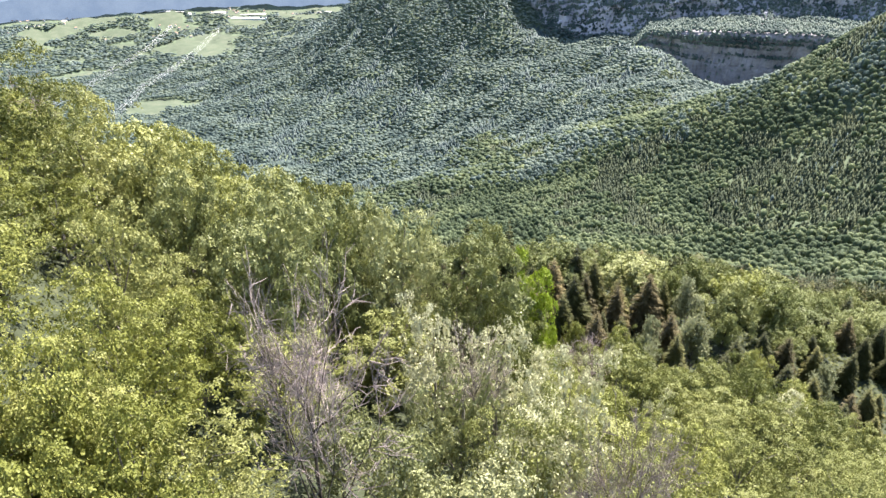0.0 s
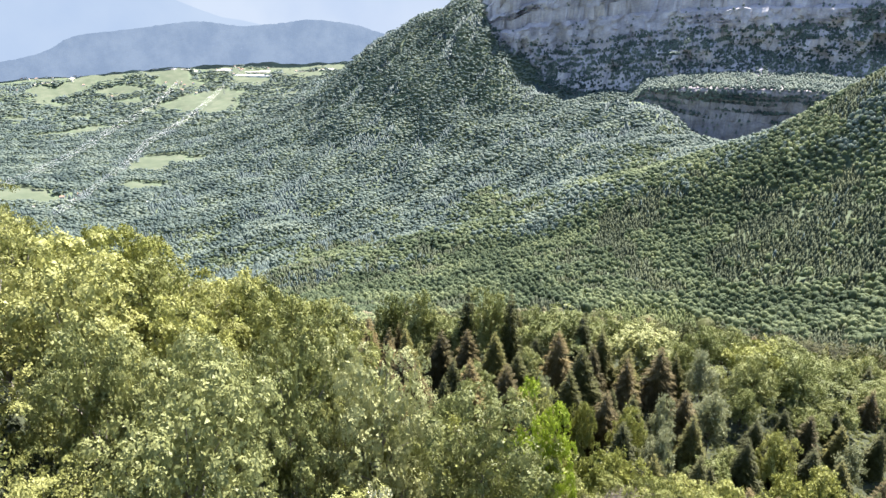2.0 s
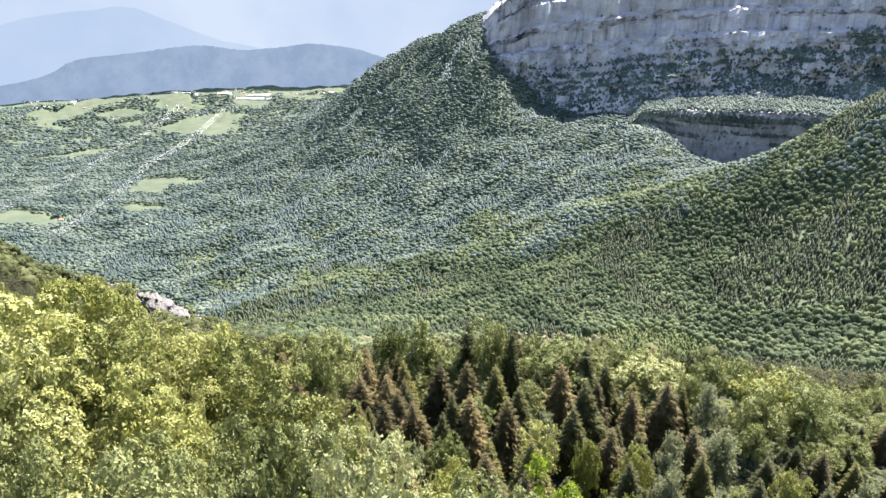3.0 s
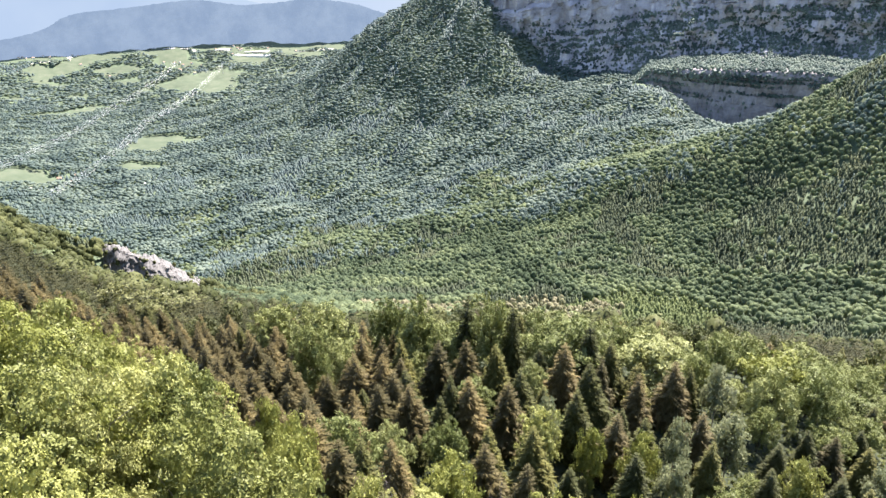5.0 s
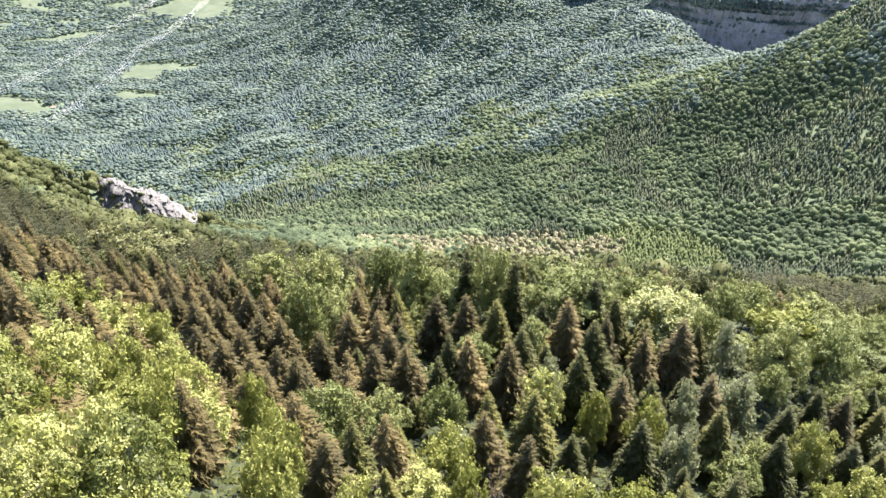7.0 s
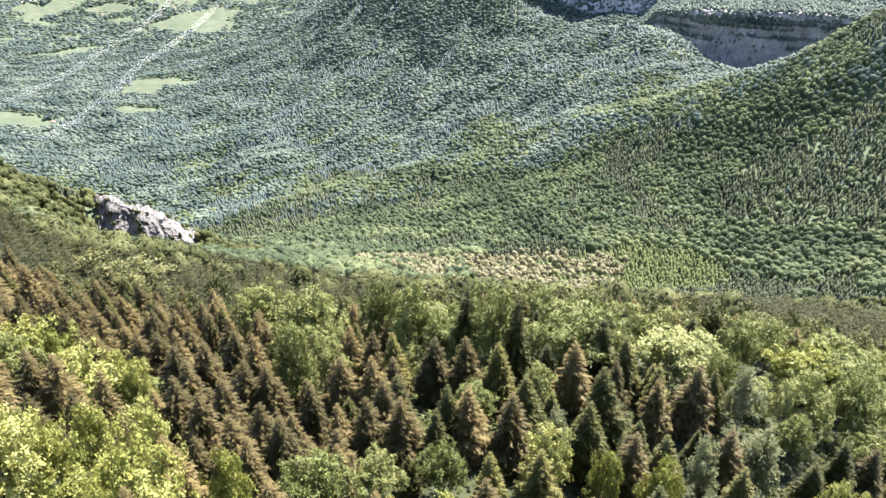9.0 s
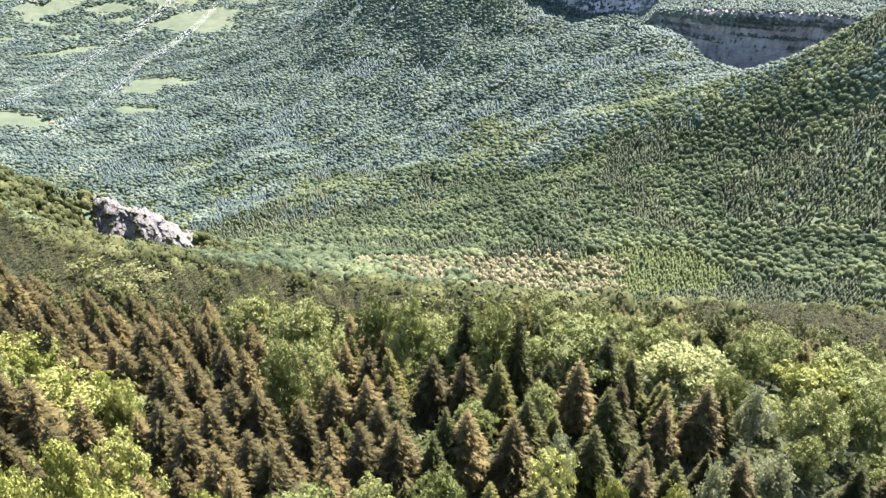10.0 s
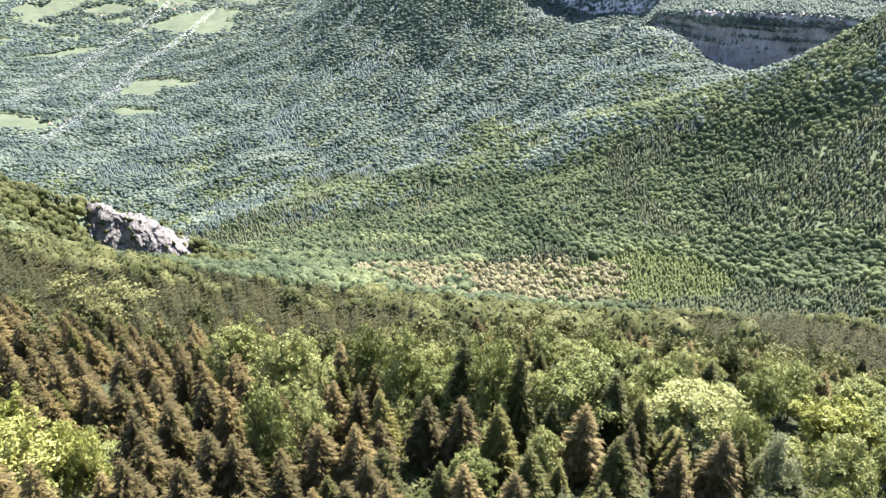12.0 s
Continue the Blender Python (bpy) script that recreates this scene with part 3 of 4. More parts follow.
kind_of("young_tree", "young broadleaf tree in bright yellow-green leaf", variants(broadleaf, [(s, 10, 8, 26, 6500, 0.25, 0.08, 9, 0.35, False, 6) for s in range(41, 45)], 10, 8), M_BARK, M_YOUNG)
kind_of("whitebeam", "silvery-leaved whitebeam among darker trees", variants(broadleaf, [(s, 12, 7, 22, 2600, 0.40, 0.15) for s in (51, 52)], 12, 7), M_PALE_BARK, M_SILVER)
kind_of("bare_tree", "leafless grey tree with fine twigs", variants(bare_branches, [(s, 10, 7, 4, 3) for s in (61, 62)], 10, 7), M_PALE_BARK, M_TWIG)
kind_of("shrub_tree", "bushy hillside tree in soft green leaf", variants(broadleaf, [(s, 7, 5, 30, 17000, 0.072, 0.04, 12, 0.35, True, 5) for s in range(71, 75)], 7, 5), M_PALE_BARK, M_SHRUB)
kind_of("slope_shrub", "bushy hillside tree in soft green leaf", variants(broadleaf, [(s, 7, 5, 30, 19000, 0.092, 0.04, 12, 0.35, False, 5) for s in range(76, 80)], 7, 5), M_PALE_BARK, M_SHRUB)
kind_of("bright_shrub", "bushy hillside tree in bright yellow-green leaf", variants(broadleaf, [(s, 7, 5, 30, 17000, 0.072, 0.04, 12, 0.35, True, 5) for s in range(81, 84)], 7, 5), M_PALE_BARK, M_YOUNG)
kind_of("bright_slope_shrub", "bushy hillside tree in bright yellow-green leaf", variants(broadleaf, [(s, 7, 5, 30, 19000, 0.092, 0.04, 12, 0.35, False, 5) for s in range(85, 88)], 7, 5), M_PALE_BARK, M_YOUNG)
kind_of("pale_shrub", "bushy hillside tree in pale silvery green leaf", variants(broadleaf, [(s, 7, 5, 30, 19000, 0.08, 0.04, 12, 0.35, False, 5) for s in (95, 96)], 7, 5), M_PALE_BARK, M_PALE)
kind_of("lime_tree", "young tree in vivid lime green leaf on the slope", variants(broadleaf, [(89, 7, 5, 26, 15000, 0.1, 0.04, 12, 0.35, False, 5)], 7, 5), M_PALE_BARK, M_LIME)
kind_of("blossom_shrub", "bushy shrub covered in small white flowers", variants(broadleaf, [(s, 5, 4, 22, 6500, 0.09, 0.05, 9, 0.4, True, 5) for s in (91, 92)], 5, 4), M_PALE_BARK, M_BLOSSOM, category="shrub")
kind_of("dead_tree", "dead grey tree with bare twigs among leafy shrubs", variants(vase_branches, [(s, 6.5, 4.6) for s in (101, 102)], 6.5, 4.6), M_BARK, M_TWIG)

# x, y, height of the tip, width of the crown
BEECHES = [(-29.1, 186, 619.5, 14), (-12.6, 188, 620, 10), (-3.9, 178.8, 626, 9.8), (2.3, 173.2, 620, 9.1), (13.3, 171.5, 629.8, 9.9), (31.4, 172, 623, 14), (-21.9, 165.7, 620.4, 7.1),
           (-47.1, 206, 611, 13.8), (-26.8, 156, 630, 7.5), (-82.5, 271.7, 576.6, 9.8), (-76.2, 229.4, 593.2, 9.1), (-111.4, 275.9, 580, 18), (-113.3, 259.7, 587.6, 12.9), (-132.2, 281.3, 582, 14.2)]
BEECHES_EAST = [(48.4, 183.7, 615.4, 11.5), (51.3, 169.3, 619.7, 15), (60.6, 162.5, 620.1, 8.7), (86.3, 194.7, 606.2, 9.4), (74.4, 185, 611.6, 8.7), (99.9, 190.3, 605, 12.8), (92.3, 171.4, 611.8, 12.9),
                (74.6, 155.5, 619.8, 12), (86.2, 157.5, 616.9, 11.8), (-14, 110, 639.5, 9.1)]
SPRUCES = [(6.7, 174.9, 628.5, 5.4), (17.4, 167.1, 631, 5.1), (-8, 165.2, 621.5, 5.2), (13.1, 157.4, 624.6, 5.5), (17, 144.8, 625.9, 6.1), (2.8, 141.1, 626.9, 4.9), (9.7, 123.3, 627.6, 4.8), (17.6, 126.1, 626.1, 7.2),
           (36, 168, 624, 6.2), (40.1, 163.3, 622.2, 5.3), (32.6, 148.3, 625.2, 7.9), (27.2, 138.1, 625.2, 6.4), (-8.7, 95, 646.9, 4.1), (49.2, 125.9, 622.6, 5.3), (34.1, 118.4, 626.4, 8.7), (58.3, 120.8, 620.7, 5.4),
           (73.2, 124.9, 615.8, 8.2), (40.5, 101.1, 632.2, 4.3), (32.1, 95.8, 636.4, 3.9), (-73.9, 153.2, 631.7, 7.7)]
DRY = [(28, 158, 624.5, 8.8), (-16.6, 150.3, 626, 7.9), (-11, 150.4, 625.9, 6.3), (-8.7, 141.7, 627.5, 5.9), (-9.9, 135, 628.8, 6.1), (-4.6, 136.9, 627.9, 6.6), (6.6, 140.7, 626.6, 7.3), (6.7, 160.6, 623.7, 6.7),
       (0.6, 161.8, 623.1, 6.2), (14.1, 139.3, 626.1, 7.3), (-13, 168.4, 620, 4.8), (-10.6, 182, 615, 5.4), (50.5, 152.4, 623.4, 9.6), (33.1, 131.4, 624.6, 7.2), (50.7, 134.5, 622.5, 6.2), (-119, 226.9, 604.1, 9.6),
       (-102.6, 209.4, 608.5, 8.6), (-92.2, 200.9, 610, 8.2), (-103.8, 233.7, 596.6, 9.6), (-87.9, 214.4, 602, 8.6), (-72.7, 197.5, 607.1, 7.8), (-68.5, 200.9, 605, 7.9)]
DRY_WEST = [(-57.5, 180.6, 613.2, 6.9), (-66.5, 223.4, 594.9, 8.8), (-63.9, 170.3, 618.5, 7.9), (-60.4, 172.8, 616.8, 8), (-45, 174.1, 616.1, 7.8), (-47.3, 163.7, 620.3, 7.3), (-44.4, 146.8, 627.8, 7), (-34.5, 136.9, 631.2, 6.3),
            (-33.7, 145.9, 627.9, 6.8), (-29.8, 146.1, 627.8, 6.7), (-35.4, 127.6, 635.4, 5.8), (-41.7, 134.9, 632.7, 6.3), (-26, 126.1, 634.5, 6.1), (-29.6, 161.6, 621.8, 6.9), (-27.4, 118.8, 638.7, 5.7), (-22, 122.9, 635.2, 5.9),
            (-28.3, 103.3, 649.1, 4.7), (-60.6, 129.9, 641.6, 5.8), (-9.2, 80.7, 657.6, 4.9), (-5.4, 102.9, 640.4, 4.6), (8.2, 114.8, 630.4, 6.7), (13.6, 108, 632, 5.1), (-20.9, 79.7, 664.7, 3.7), (-30.8, 76, 672.3, 4.6)]
YOUNG = [(19, 130.2, 625.6, 7.4), (83, 173.2, 613.5, 14), (26.8, 127, 625.2, 5.5), (36.7, 125.4, 624.6, 5.6), (-75.2, 152.3, 632.9, 11.9), (-69.8, 150.9, 631.5, 9.3), (-59.8, 140, 634.4, 12.7), (-55.3, 142.9, 631.2, 9.6),
         (-50.8, 142.1, 630.6, 5.3), (-39, 106.2, 650.4, 5.7), (-35.3, 93.6, 659.8, 5.4), (-27.4, 94.3, 655.9, 7.1), (-22.6, 101.3, 648.6, 4.6), (-36.5, 113.9, 643.8, 6.3), (2.1, 105.8, 636, 7.3), (16.9, 95.2, 637.8, 6.7),
         (20.9, 89.2, 641.1, 6.3), (25.8, 92.2, 638.9, 6.6), (68, 127.5, 617.4, 8.1), (70.9, 114.5, 618, 11.1), (59.7, 107.5, 623.7, 8), (-22.3, 78.7, 666, 3.1), (-13.9, 79.8, 660.9, 4.8), (-12, 72.4, 664.1, 3.8)]
SILVER = [(21.3, 136.4, 625.5, 5.8), (61, 153.1, 621.7, 7), (56.8, 135.2, 621.3, 8.5), (45, 131.6, 623.3, 6), (40.4, 117.8, 625.8, 5.9), (-17.9, 66.3, 671.3, 2.6)]
BARE = [(-38.9, 115.2, 643.6, 8), (-58.2, 144.9, 630.9, 4.4), (-12.3, 108.8, 639.6, 4.3), (6.7, 91.7, 642.1, 4.8), (-42.7, 122.3, 640, 4.8), (-4.3, 73.6, 658.7, 3)]

rng_slope = np.random.default_rng(5)
taken = []
for kind, rows in (("beech", BEECHES), ("beech", BEECHES_EAST), ("spruce", SPRUCES), ("dry_spruce", DRY), ("dry_spruce", DRY_WEST), ("young_tree", YOUNG), ("whitebeam", SILVER), ("bare_tree", BARE)):
    for x, y, top, wide in rows:
        # behind the crest the darkened copy stands in for shade
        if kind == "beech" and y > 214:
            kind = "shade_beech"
        stand(kind, x, y, top, wide * (1.32 if "spruce" in kind else 1.0 if kind == "whitebeam" or (x > 40 and y < 165) else 1.25), rng_slope)
        taken.append((x, y, wide))

# the trees between them, a little lower
for y0 in np.arange(64, 250, 7.0):
    span = 0.74 * (y0 + 4)
    for x0 in np.arange(-span, span, 7.0):
        x, y = x0 + rng_slope.uniform(-2.8, 2.8), y0 + rng_slope.uniform(-2.8, 2.8)
        if any((x - a) ** 2 + (y - b) ** 2 < (0.5 * w + 1.6) ** 2 for a, b, w in taken):
            continue
        crest = float(canopy(x, y))
        east, pick = x / (y + 10), rng_slope.random()
        hollow = -38 < x and 108 < y < 168
        if y < 104 or (east < -0.25 and y < 112):
            kind = "young_tree" if pick < (0.84 if east < -0.12 else 0.66) else "dry_spruce" if pick < 0.92 else "spruce"
        elif east < -0.1:
            kind = "dry_spruce" if pick < 0.7 and y < (245 if east < -0.2 else 205) else "beech" if pick < 0.8 else "spruce"
        elif y < 165:
            kind = "spruce" if pick < (0.78 if hollow else 0.5) else "dry_spruce" if pick < 0.88 else "whitebeam" if pick < 0.91 else "beech"
        else:
            kind = "beech" if pick < 0.66 else "spruce" if pick < 0.86 else "dry_spruce"
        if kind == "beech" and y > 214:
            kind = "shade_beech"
        low = rng_slope.uniform(1.5, 7.5) if hollow else rng_slope.uniform(-2.0, 3.5) if kind == "dry_spruce" and east < -0.1 else rng_slope.uniform(1.5, 6.5) if y < 165 else rng_slope.uniform(3.0, 8.0) if y < 192 else rng_slope.uniform(0.0, 6.0)
        wide = {"young_tree": 7.0, "beech": 10.5, "shade_beech": 10.0}.get(kind, 7.4) * rng_slope.uniform(0.75, 1.2)
        stand(kind, x, y, crest - low, wide * (0.85 if hollow else 1), rng_slope)
        taken.append((x, y, wide))

# hilltop: small trees and shrubs close under the camera's way
NEAR = [("dead_tree", -3.2, 14.0, 691.9, 4.2), ("blossom_shrub", -0.2, 28, 684.6, 4.5), ("blossom_shrub", 4.6, 21.5, 686, 2.6), ("lime_tree", 6.3, 43.3, 679.8, 5.2),
        ("shrub_tree", -4.3, 38.5, 682.5, 4.4), ("shrub_tree", -15.5, 50.6, 684, 5.0), ("shrub_tree", -24.5, 47.6, 690.5, 5.5), ("bright_shrub", -9.2, 17.3, 691.2, 5.0),
        ("shrub_tree", -12, 23.4, 691.4, 5.2), ("bright_shrub", -17.5, 30, 690, 5.0), ("shrub_tree", -8.5, 30.5, 687, 5.0), ("blossom_shrub", 1.6, 13.6, 687.8, 2.6),
        ("dead_tree", 4.9, 13.8, 688.5, 2.6), ("dead_tree", 1.4, 24, 685.0, 2.6), ("shrub_tree", 14.9, 46, 671.6, 5.2), ("shrub_tree", 20.3, 37.6, 675, 5.0), ("shrub_tree", 3.5, 33, 682.5, 4.6),
        ("bright_shrub", -10.5, 12.3, 693.3, 5.2), ("bright_shrub", -14.3, 17.5, 694.6, 5.8), ("bright_shrub", -9.2, 8.2, 693.4, 4.6), ("bright_shrub", -15.2, 12.6, 697.5, 5.6), ("shrub_tree", -19.5, 22.5, 696.2, 5.6),
        ("blossom_shrub", 0.6, 19.5, 687.2, 3.4), ("bright_shrub", -5.2, 11.0, 689.0, 4.0), ("shrub_tree", -0.8, 11.6, 688.0, 3.6), ("bright_shrub", -7.2, 12.6, 691.0, 4.8), ("bright_shrub", -6.6, 9.4, 691.2, 4.2), ("blossom_shrub", -1.1, 14.6, 688.2, 3.6), ("blossom_shrub", 0.4, 12.6, 688.4, 3.6), ("blossom_shrub", -2.2, 11.8, 687.4, 2.8),
        ("shrub_tree", 2.4, 15.8, 688.0, 4.0), ("blossom_shrub", 3.2, 17.6, 686.6, 3.2), ("blossom_shrub", 3.4, 11.0, 686.6, 2.8), ("blossom_shrub", 2.6, 27.0, 684.6, 3.6),
        ("shrub_tree", -19.8, 31, 695.4, 7.0), ("shrub_tree", -18.6, 36.5, 692.4, 7.5), ("bright_slope_shrub", -19.2, 43.5, 689.0, 8.0), ("slope_shrub", -17.2, 47, 685.6, 7.5), ("bright_slope_shrub", -16.0, 51.5, 682.8, 7.5), ("slope_shrub", -13.2, 55, 681.2, 7.5),
        ("bright_slope_shrub", -15.4, 55, 681.9, 7.5), ("slope_shrub", -9.8, 48, 683.2, 6.5), ("slope_shrub", -7.6, 45, 683.6, 6.0), ("slope_shrub", -4.4, 45, 682.4, 5.5), ("bright_slope_shrub", -13.4, 42, 685.2, 6.5), ("bright_slope_shrub", -21.4, 52.5, 686.4, 8.0), ("slope_shrub", -23.4, 60, 682.4, 8.5), ("bright_slope_shrub", -25.8, 65.5, 679.2, 9.0), ("slope_shrub", -14.6, 35, 690.2, 6.5),
        ("bright_shrub", -9.0, 13, 692.5, 4.6), ("bright_shrub", -9.5, 14, 690.7, 4.6), ("pale_shrub", -12.2, 31, 689.9, 5.0), ("pale_shrub", -7.8, 27, 690.5, 4.4), ("pale_shrub", -8.3, 33, 688.1, 4.8), ("pale_shrub", -6.2, 36, 686.6, 4.8), ("pale_shrub", -2.8, 37, 685.7, 4.8), ("pale_shrub", 2.3, 36, 684.5, 4.6)]
rng_top = np.random.default_rng(9)
close = []
for kind, x, y, top, wide in NEAR:
    stand(kind, x, y, top, wide, rng_top)
    close.append((x, y, wide))
for y0 in np.arange(-22.2, 62, 3.4):
    span = max(0.8 * (y0 + 10), 18.0) + 5.0
    for x0 in np.arange(-span, span, 3.6):
        x, y = x0 + rng_top.uniform(-1.4, 1.4), y0 + rng_top.uniform(-1.4, 1.4)
        if any((x - a) ** 2 + (y - b) ** 2 < (0.37 * w + 0.75) ** 2 for a, b, w in close):
            continue
        pick = rng_top.random()
        if -6.5 < x < 3.5 and 4 < y < 12.5:
            continue
        kind = ("shrub_tree" if y < 30 else "slope_shrub") if pick < (0.25 if x < -5 else 0.66) else ("bright_shrub" if y < 30 else "bright_slope_shrub") if pick < 0.82 else "blossom_shrub" if pick < 0.955 else "dead_tree"
        if y < 4:
            kind = "slope_shrub" if pick < 0.7 else "bright_slope_shrub"
        wide = {"dead_tree": 3.2, "blossom_shrub": 3.4}.get(kind, 5.0) * rng_top.uniform(0.85, 1.15)
        stand(kind, x, y, float(canopy(x, y)) - rng_top.uniform(0.2, 1.6), wide, rng_top)
        close.append((x, y, wide))


# ---- undergrowth ----
def undergrowth():
    """Low leafy plants that cover the slope between the trees."""
    rng = np.random.default_rng(15)
    n = 160000
    y = -24 + 210 * rng.random(n) ** 1.7
    x = rng.uniform(-0.8, 0.8, n) * (np.maximum(y, 0) + 24)
    z = ground_height(x, y) + rng.uniform(0.0, 1.5, n) * (0.5 + 0.5 * field_noise(x, y, 0.4, 4.0))
    size = np.interp(y, [0, 20, 45, 190], [0.12, 0.14, 0.32, 0.9]) * rng.uniform(0.6, 1.4, n)
    v, f = leaves(np.stack([x, y, z], -1), unit(rng.normal(0, 0.45, (n, 3)) + [0, 0, 1]), size, rng)
    ob = mesh_object("undergrowth", v, f, M_UNDER, tint=rng.random(n))
    tagged(ob, "low leafy undergrowth covering the steep forest slope", "undergrowth", kind="stuff")


# ---- woods beyond, too many to count ----
def leaf_template(seed, segs, rings, clumps, clump_size=0.085):
    """A lumpy broadleaf crown of unit height and width: a dome of rounded lobes with leaf clumps on it. Returns corners and faces."""
    rng = np.random.default_rng(seed)
    lob = unit(rng.normal(size=(9, 3)) + [0, 0, 0.35])
    lob_size = rng.uniform(0.7, 1.0, 9)

    def at(d):
        swell = 0.6 + 0.42 * float((np.clip((lob @ d - 0.62) / 0.38, 0, 1) ** 0.7 * lob_size).max()) + rng.uniform(-0.09, 0.09)
        return np.array([0.5 * d[0] * swell, 0.5 * d[1] * swell, 0.5 + 0.5 * d[2] * swell])

    v, f = [], []
    for k in range(rings):
        el = radians((-38 + 112 * k / (rings - 1)) if rings > 3 else (-20 + 42 * k))
        for s in range(segs):
            a = 6.283 * (s + 0.5 * (k % 2)) / segs + rng.normal(0, 0.1)
            e = el + rng.normal(0, 0.06)
            v.append(at(np.array([math.cos(e) * math.cos(a), math.cos(e) * math.sin(a), math.sin(e)])))
    v.append(at(np.array([0, 0, 1.0])))
    for k in range(rings - 1):
        for s in range(segs):
            a, t = k * segs + s, k * segs + (s + 1) % segs
            f += [(a, t, a + segs), (t, t + segs, a + segs)]
    f += [((rings - 1) * segs + s, (rings - 1) * segs + (s + 1) % segs, rings * segs) for s in range(segs)]
    for _ in range(clumps):
        d = unit(rng.normal(size=3) + [0, 0, 0.5])
        p, nn = at(d) + d * rng.uniform(0.0, 0.05), unit(d + [0, 0, 0.15] + rng.normal(0, 0.34, 3))
        a = unit(np.cross(nn, rng.normal(size=3)))
        q = np.cross(nn, a)
        s = clump_size * rng.uniform(0.6, 1.35)
        f.append((len(v), len(v) + 1, len(v) + 2))
        v += [p + a * s, p - a * s * 0.6 + q * s * 0.8, p - a * s * 0.6 - q * s * 0.8]
    return np.array(v), np.array(f)


def needle_template(seed, tiers, points):
    """A spruce of unit height and width: overlapping ragged skirts of drooping branches. Returns corners and faces."""
    rng = np.random.default_rng(seed)
    v, f = [], []
    for t in range(tiers):
        top = 1 - 0.86 * t / tiers
        low = max(1 - 0.86 * (t + 1.55) / tiers, 0.03)
        wide = 0.5 * ((t + 1) / tiers) ** 0.62
        turn, first = rng.uniform(0, 6.28), len(v)
        v.append((0, 0, top))
        for k in range(2 * points):
            a = turn + 3.1416 * k / points + rng.normal(0, 0.1)
            out = k % 2
            r = wide * (rng.uniform(0.85, 1.15) if out else rng.uniform(0.5, 0.68))
            v.append((r * math.cos(a), r * math.sin(a), low + (0.0 if out else 0.05) + rng.uniform(-0.02, 0.02)))
        f += [(first, first + 1 + k, first + 1 + (k + 1) % (2 * points)) for k in range(2 * points)]
    return np.array(v), np.array(f)


def plant(name, label, templates, x, y, z, high, wide, material, rng):
    """All the trees of one wood as one mesh."""
    pick = rng.integers(len(templates), size=len(x))
    turn = rng.uniform(0, 6.283, len(x))
    tints = rng.random(len(x))
    verts, faces, tint, base = [], [], [], 0
    for k, (tv, tf) in enumerate(templates):
        sel = np.where(pick == k)[0]
        if not len(sel):
            continue
        c, s = np.cos(turn[sel])[:, None], np.sin(turn[sel])[:, None]
        vx = (tv[:, 0] * c - tv[:, 1] * s) * wide[sel][:, None] + x[sel][:, None]
        vy = (tv[:, 0] * s + tv[:, 1] * c) * wide[sel][:, None] + y[sel][:, None]
        vz = tv[:, 2] * high[sel][:, None] + z[sel][:, None]
        verts.append(np.stack([vx, vy, vz], -1).reshape(-1, 3))
        faces.append((tf[None] + (base + np.arange(len(sel)) * len(tv))[:, None, None]).reshape(-1, 3))
        tint.append(np.repeat(tints[sel], len(tf)))
        base += len(sel) * len(tv)
    ob = mesh_object(name, np.concatenate(verts), np.concatenate(faces), material, smooth=True, tint=np.concatenate(tint))
    return tagged(ob, label, "wood", kind="stuff")


def field_noise(x, y, scale, seed):
    return np.array([noise.noise((a * scale, b * scale, seed)) for a, b in zip(x, y)])


def ellipse(x, y, cx, cy, a, b, turn=0.0):
    c, s = math.cos(radians(turn)), math.sin(radians(turn))
    u, v = (x - cx) * c + (y - cy) * s, -(x - cx) * s + (y - cy) * c
    return (u / a) ** 2 + (v / b) ** 2


def scatter(rng, near, far, gap):
    x, y = [], []
    for v in np.arange(near, far, gap * 0.92):
        row = np.arange(-0.67 * v - 26, 0.67 * v + 26, gap)
        x.append(row + rng.uniform(-0.55, 0.55, len(row)) * gap)
        y.append(np.full(len(row), v) + rng.uniform(-0.55, 0.55, len(row)) * gap)
    x, y = np.concatenate(x), np.concatenate(y)
    keep = ~in_field(x, y, 0.04) & (ellipse(x, y, 66, 848, 16, 16) > 1) & (ellipse(x, y, -292, 684, 62, 23, -6) > 1)
    keep &= x**2 + y**2 < 4650**2
    far, way = np.hypot(x, y), x / np.maximum(y, 1)
    keep &= ~((way > 0.08) & (far > massif_foot(way) + 260)) & ~((way > 0.265) & (way < 0.56) & (far > 2185)) & (y > 250)
    return x[keep], y[keep]


def massif_foot(way):
    """Distance of the foot of the cliffs, by bearing."""
    return np.interp(way, [0.03, 0.05, 0.07, 0.1, 0.2, 0.3, 0.5, 0.9], [2800, 2650, 2570, 2525, 2500, 2450, 2450, 2500])


def woods():
    """Broadleaf crowns stand wide apart, spruces close together; which of them grows where goes by patches."""
    rng = np.random.default_rng(77)
    bands = [("nearby", 244, 430, 8.2, 6.6, (12, 7, 130, 0.055), (8, 4)), ("mid-slope", 430, 800, 6.6, 5.4, (8, 4, 22, 0.1), (4, 5)), ("valley", 800, 1250, 6.0, 5.4, (6, 3, 5, 0.14), (3, 4)),
             ("valley floor", 1250, 1900, 7.2, 6.8, (6, 2, 3, 0.15), (2, 4)), ("far valley", 1900, 3200, 9.6, 9.0, (5, 2, 1, 0.16), (2, 3)), ("distant", 3200, 4720, 18.0, 16.0, (5, 2, 0, 0.16), (2, 4))]
    for n, (where, near, far, gap, slim, dome, skirt) in enumerate(bands):
        for needles in (False, True):
            x, y = scatter(rng, near, far, slim if needles else gap)
            crest, ground = canopy(x, y), ground_height(x, y)
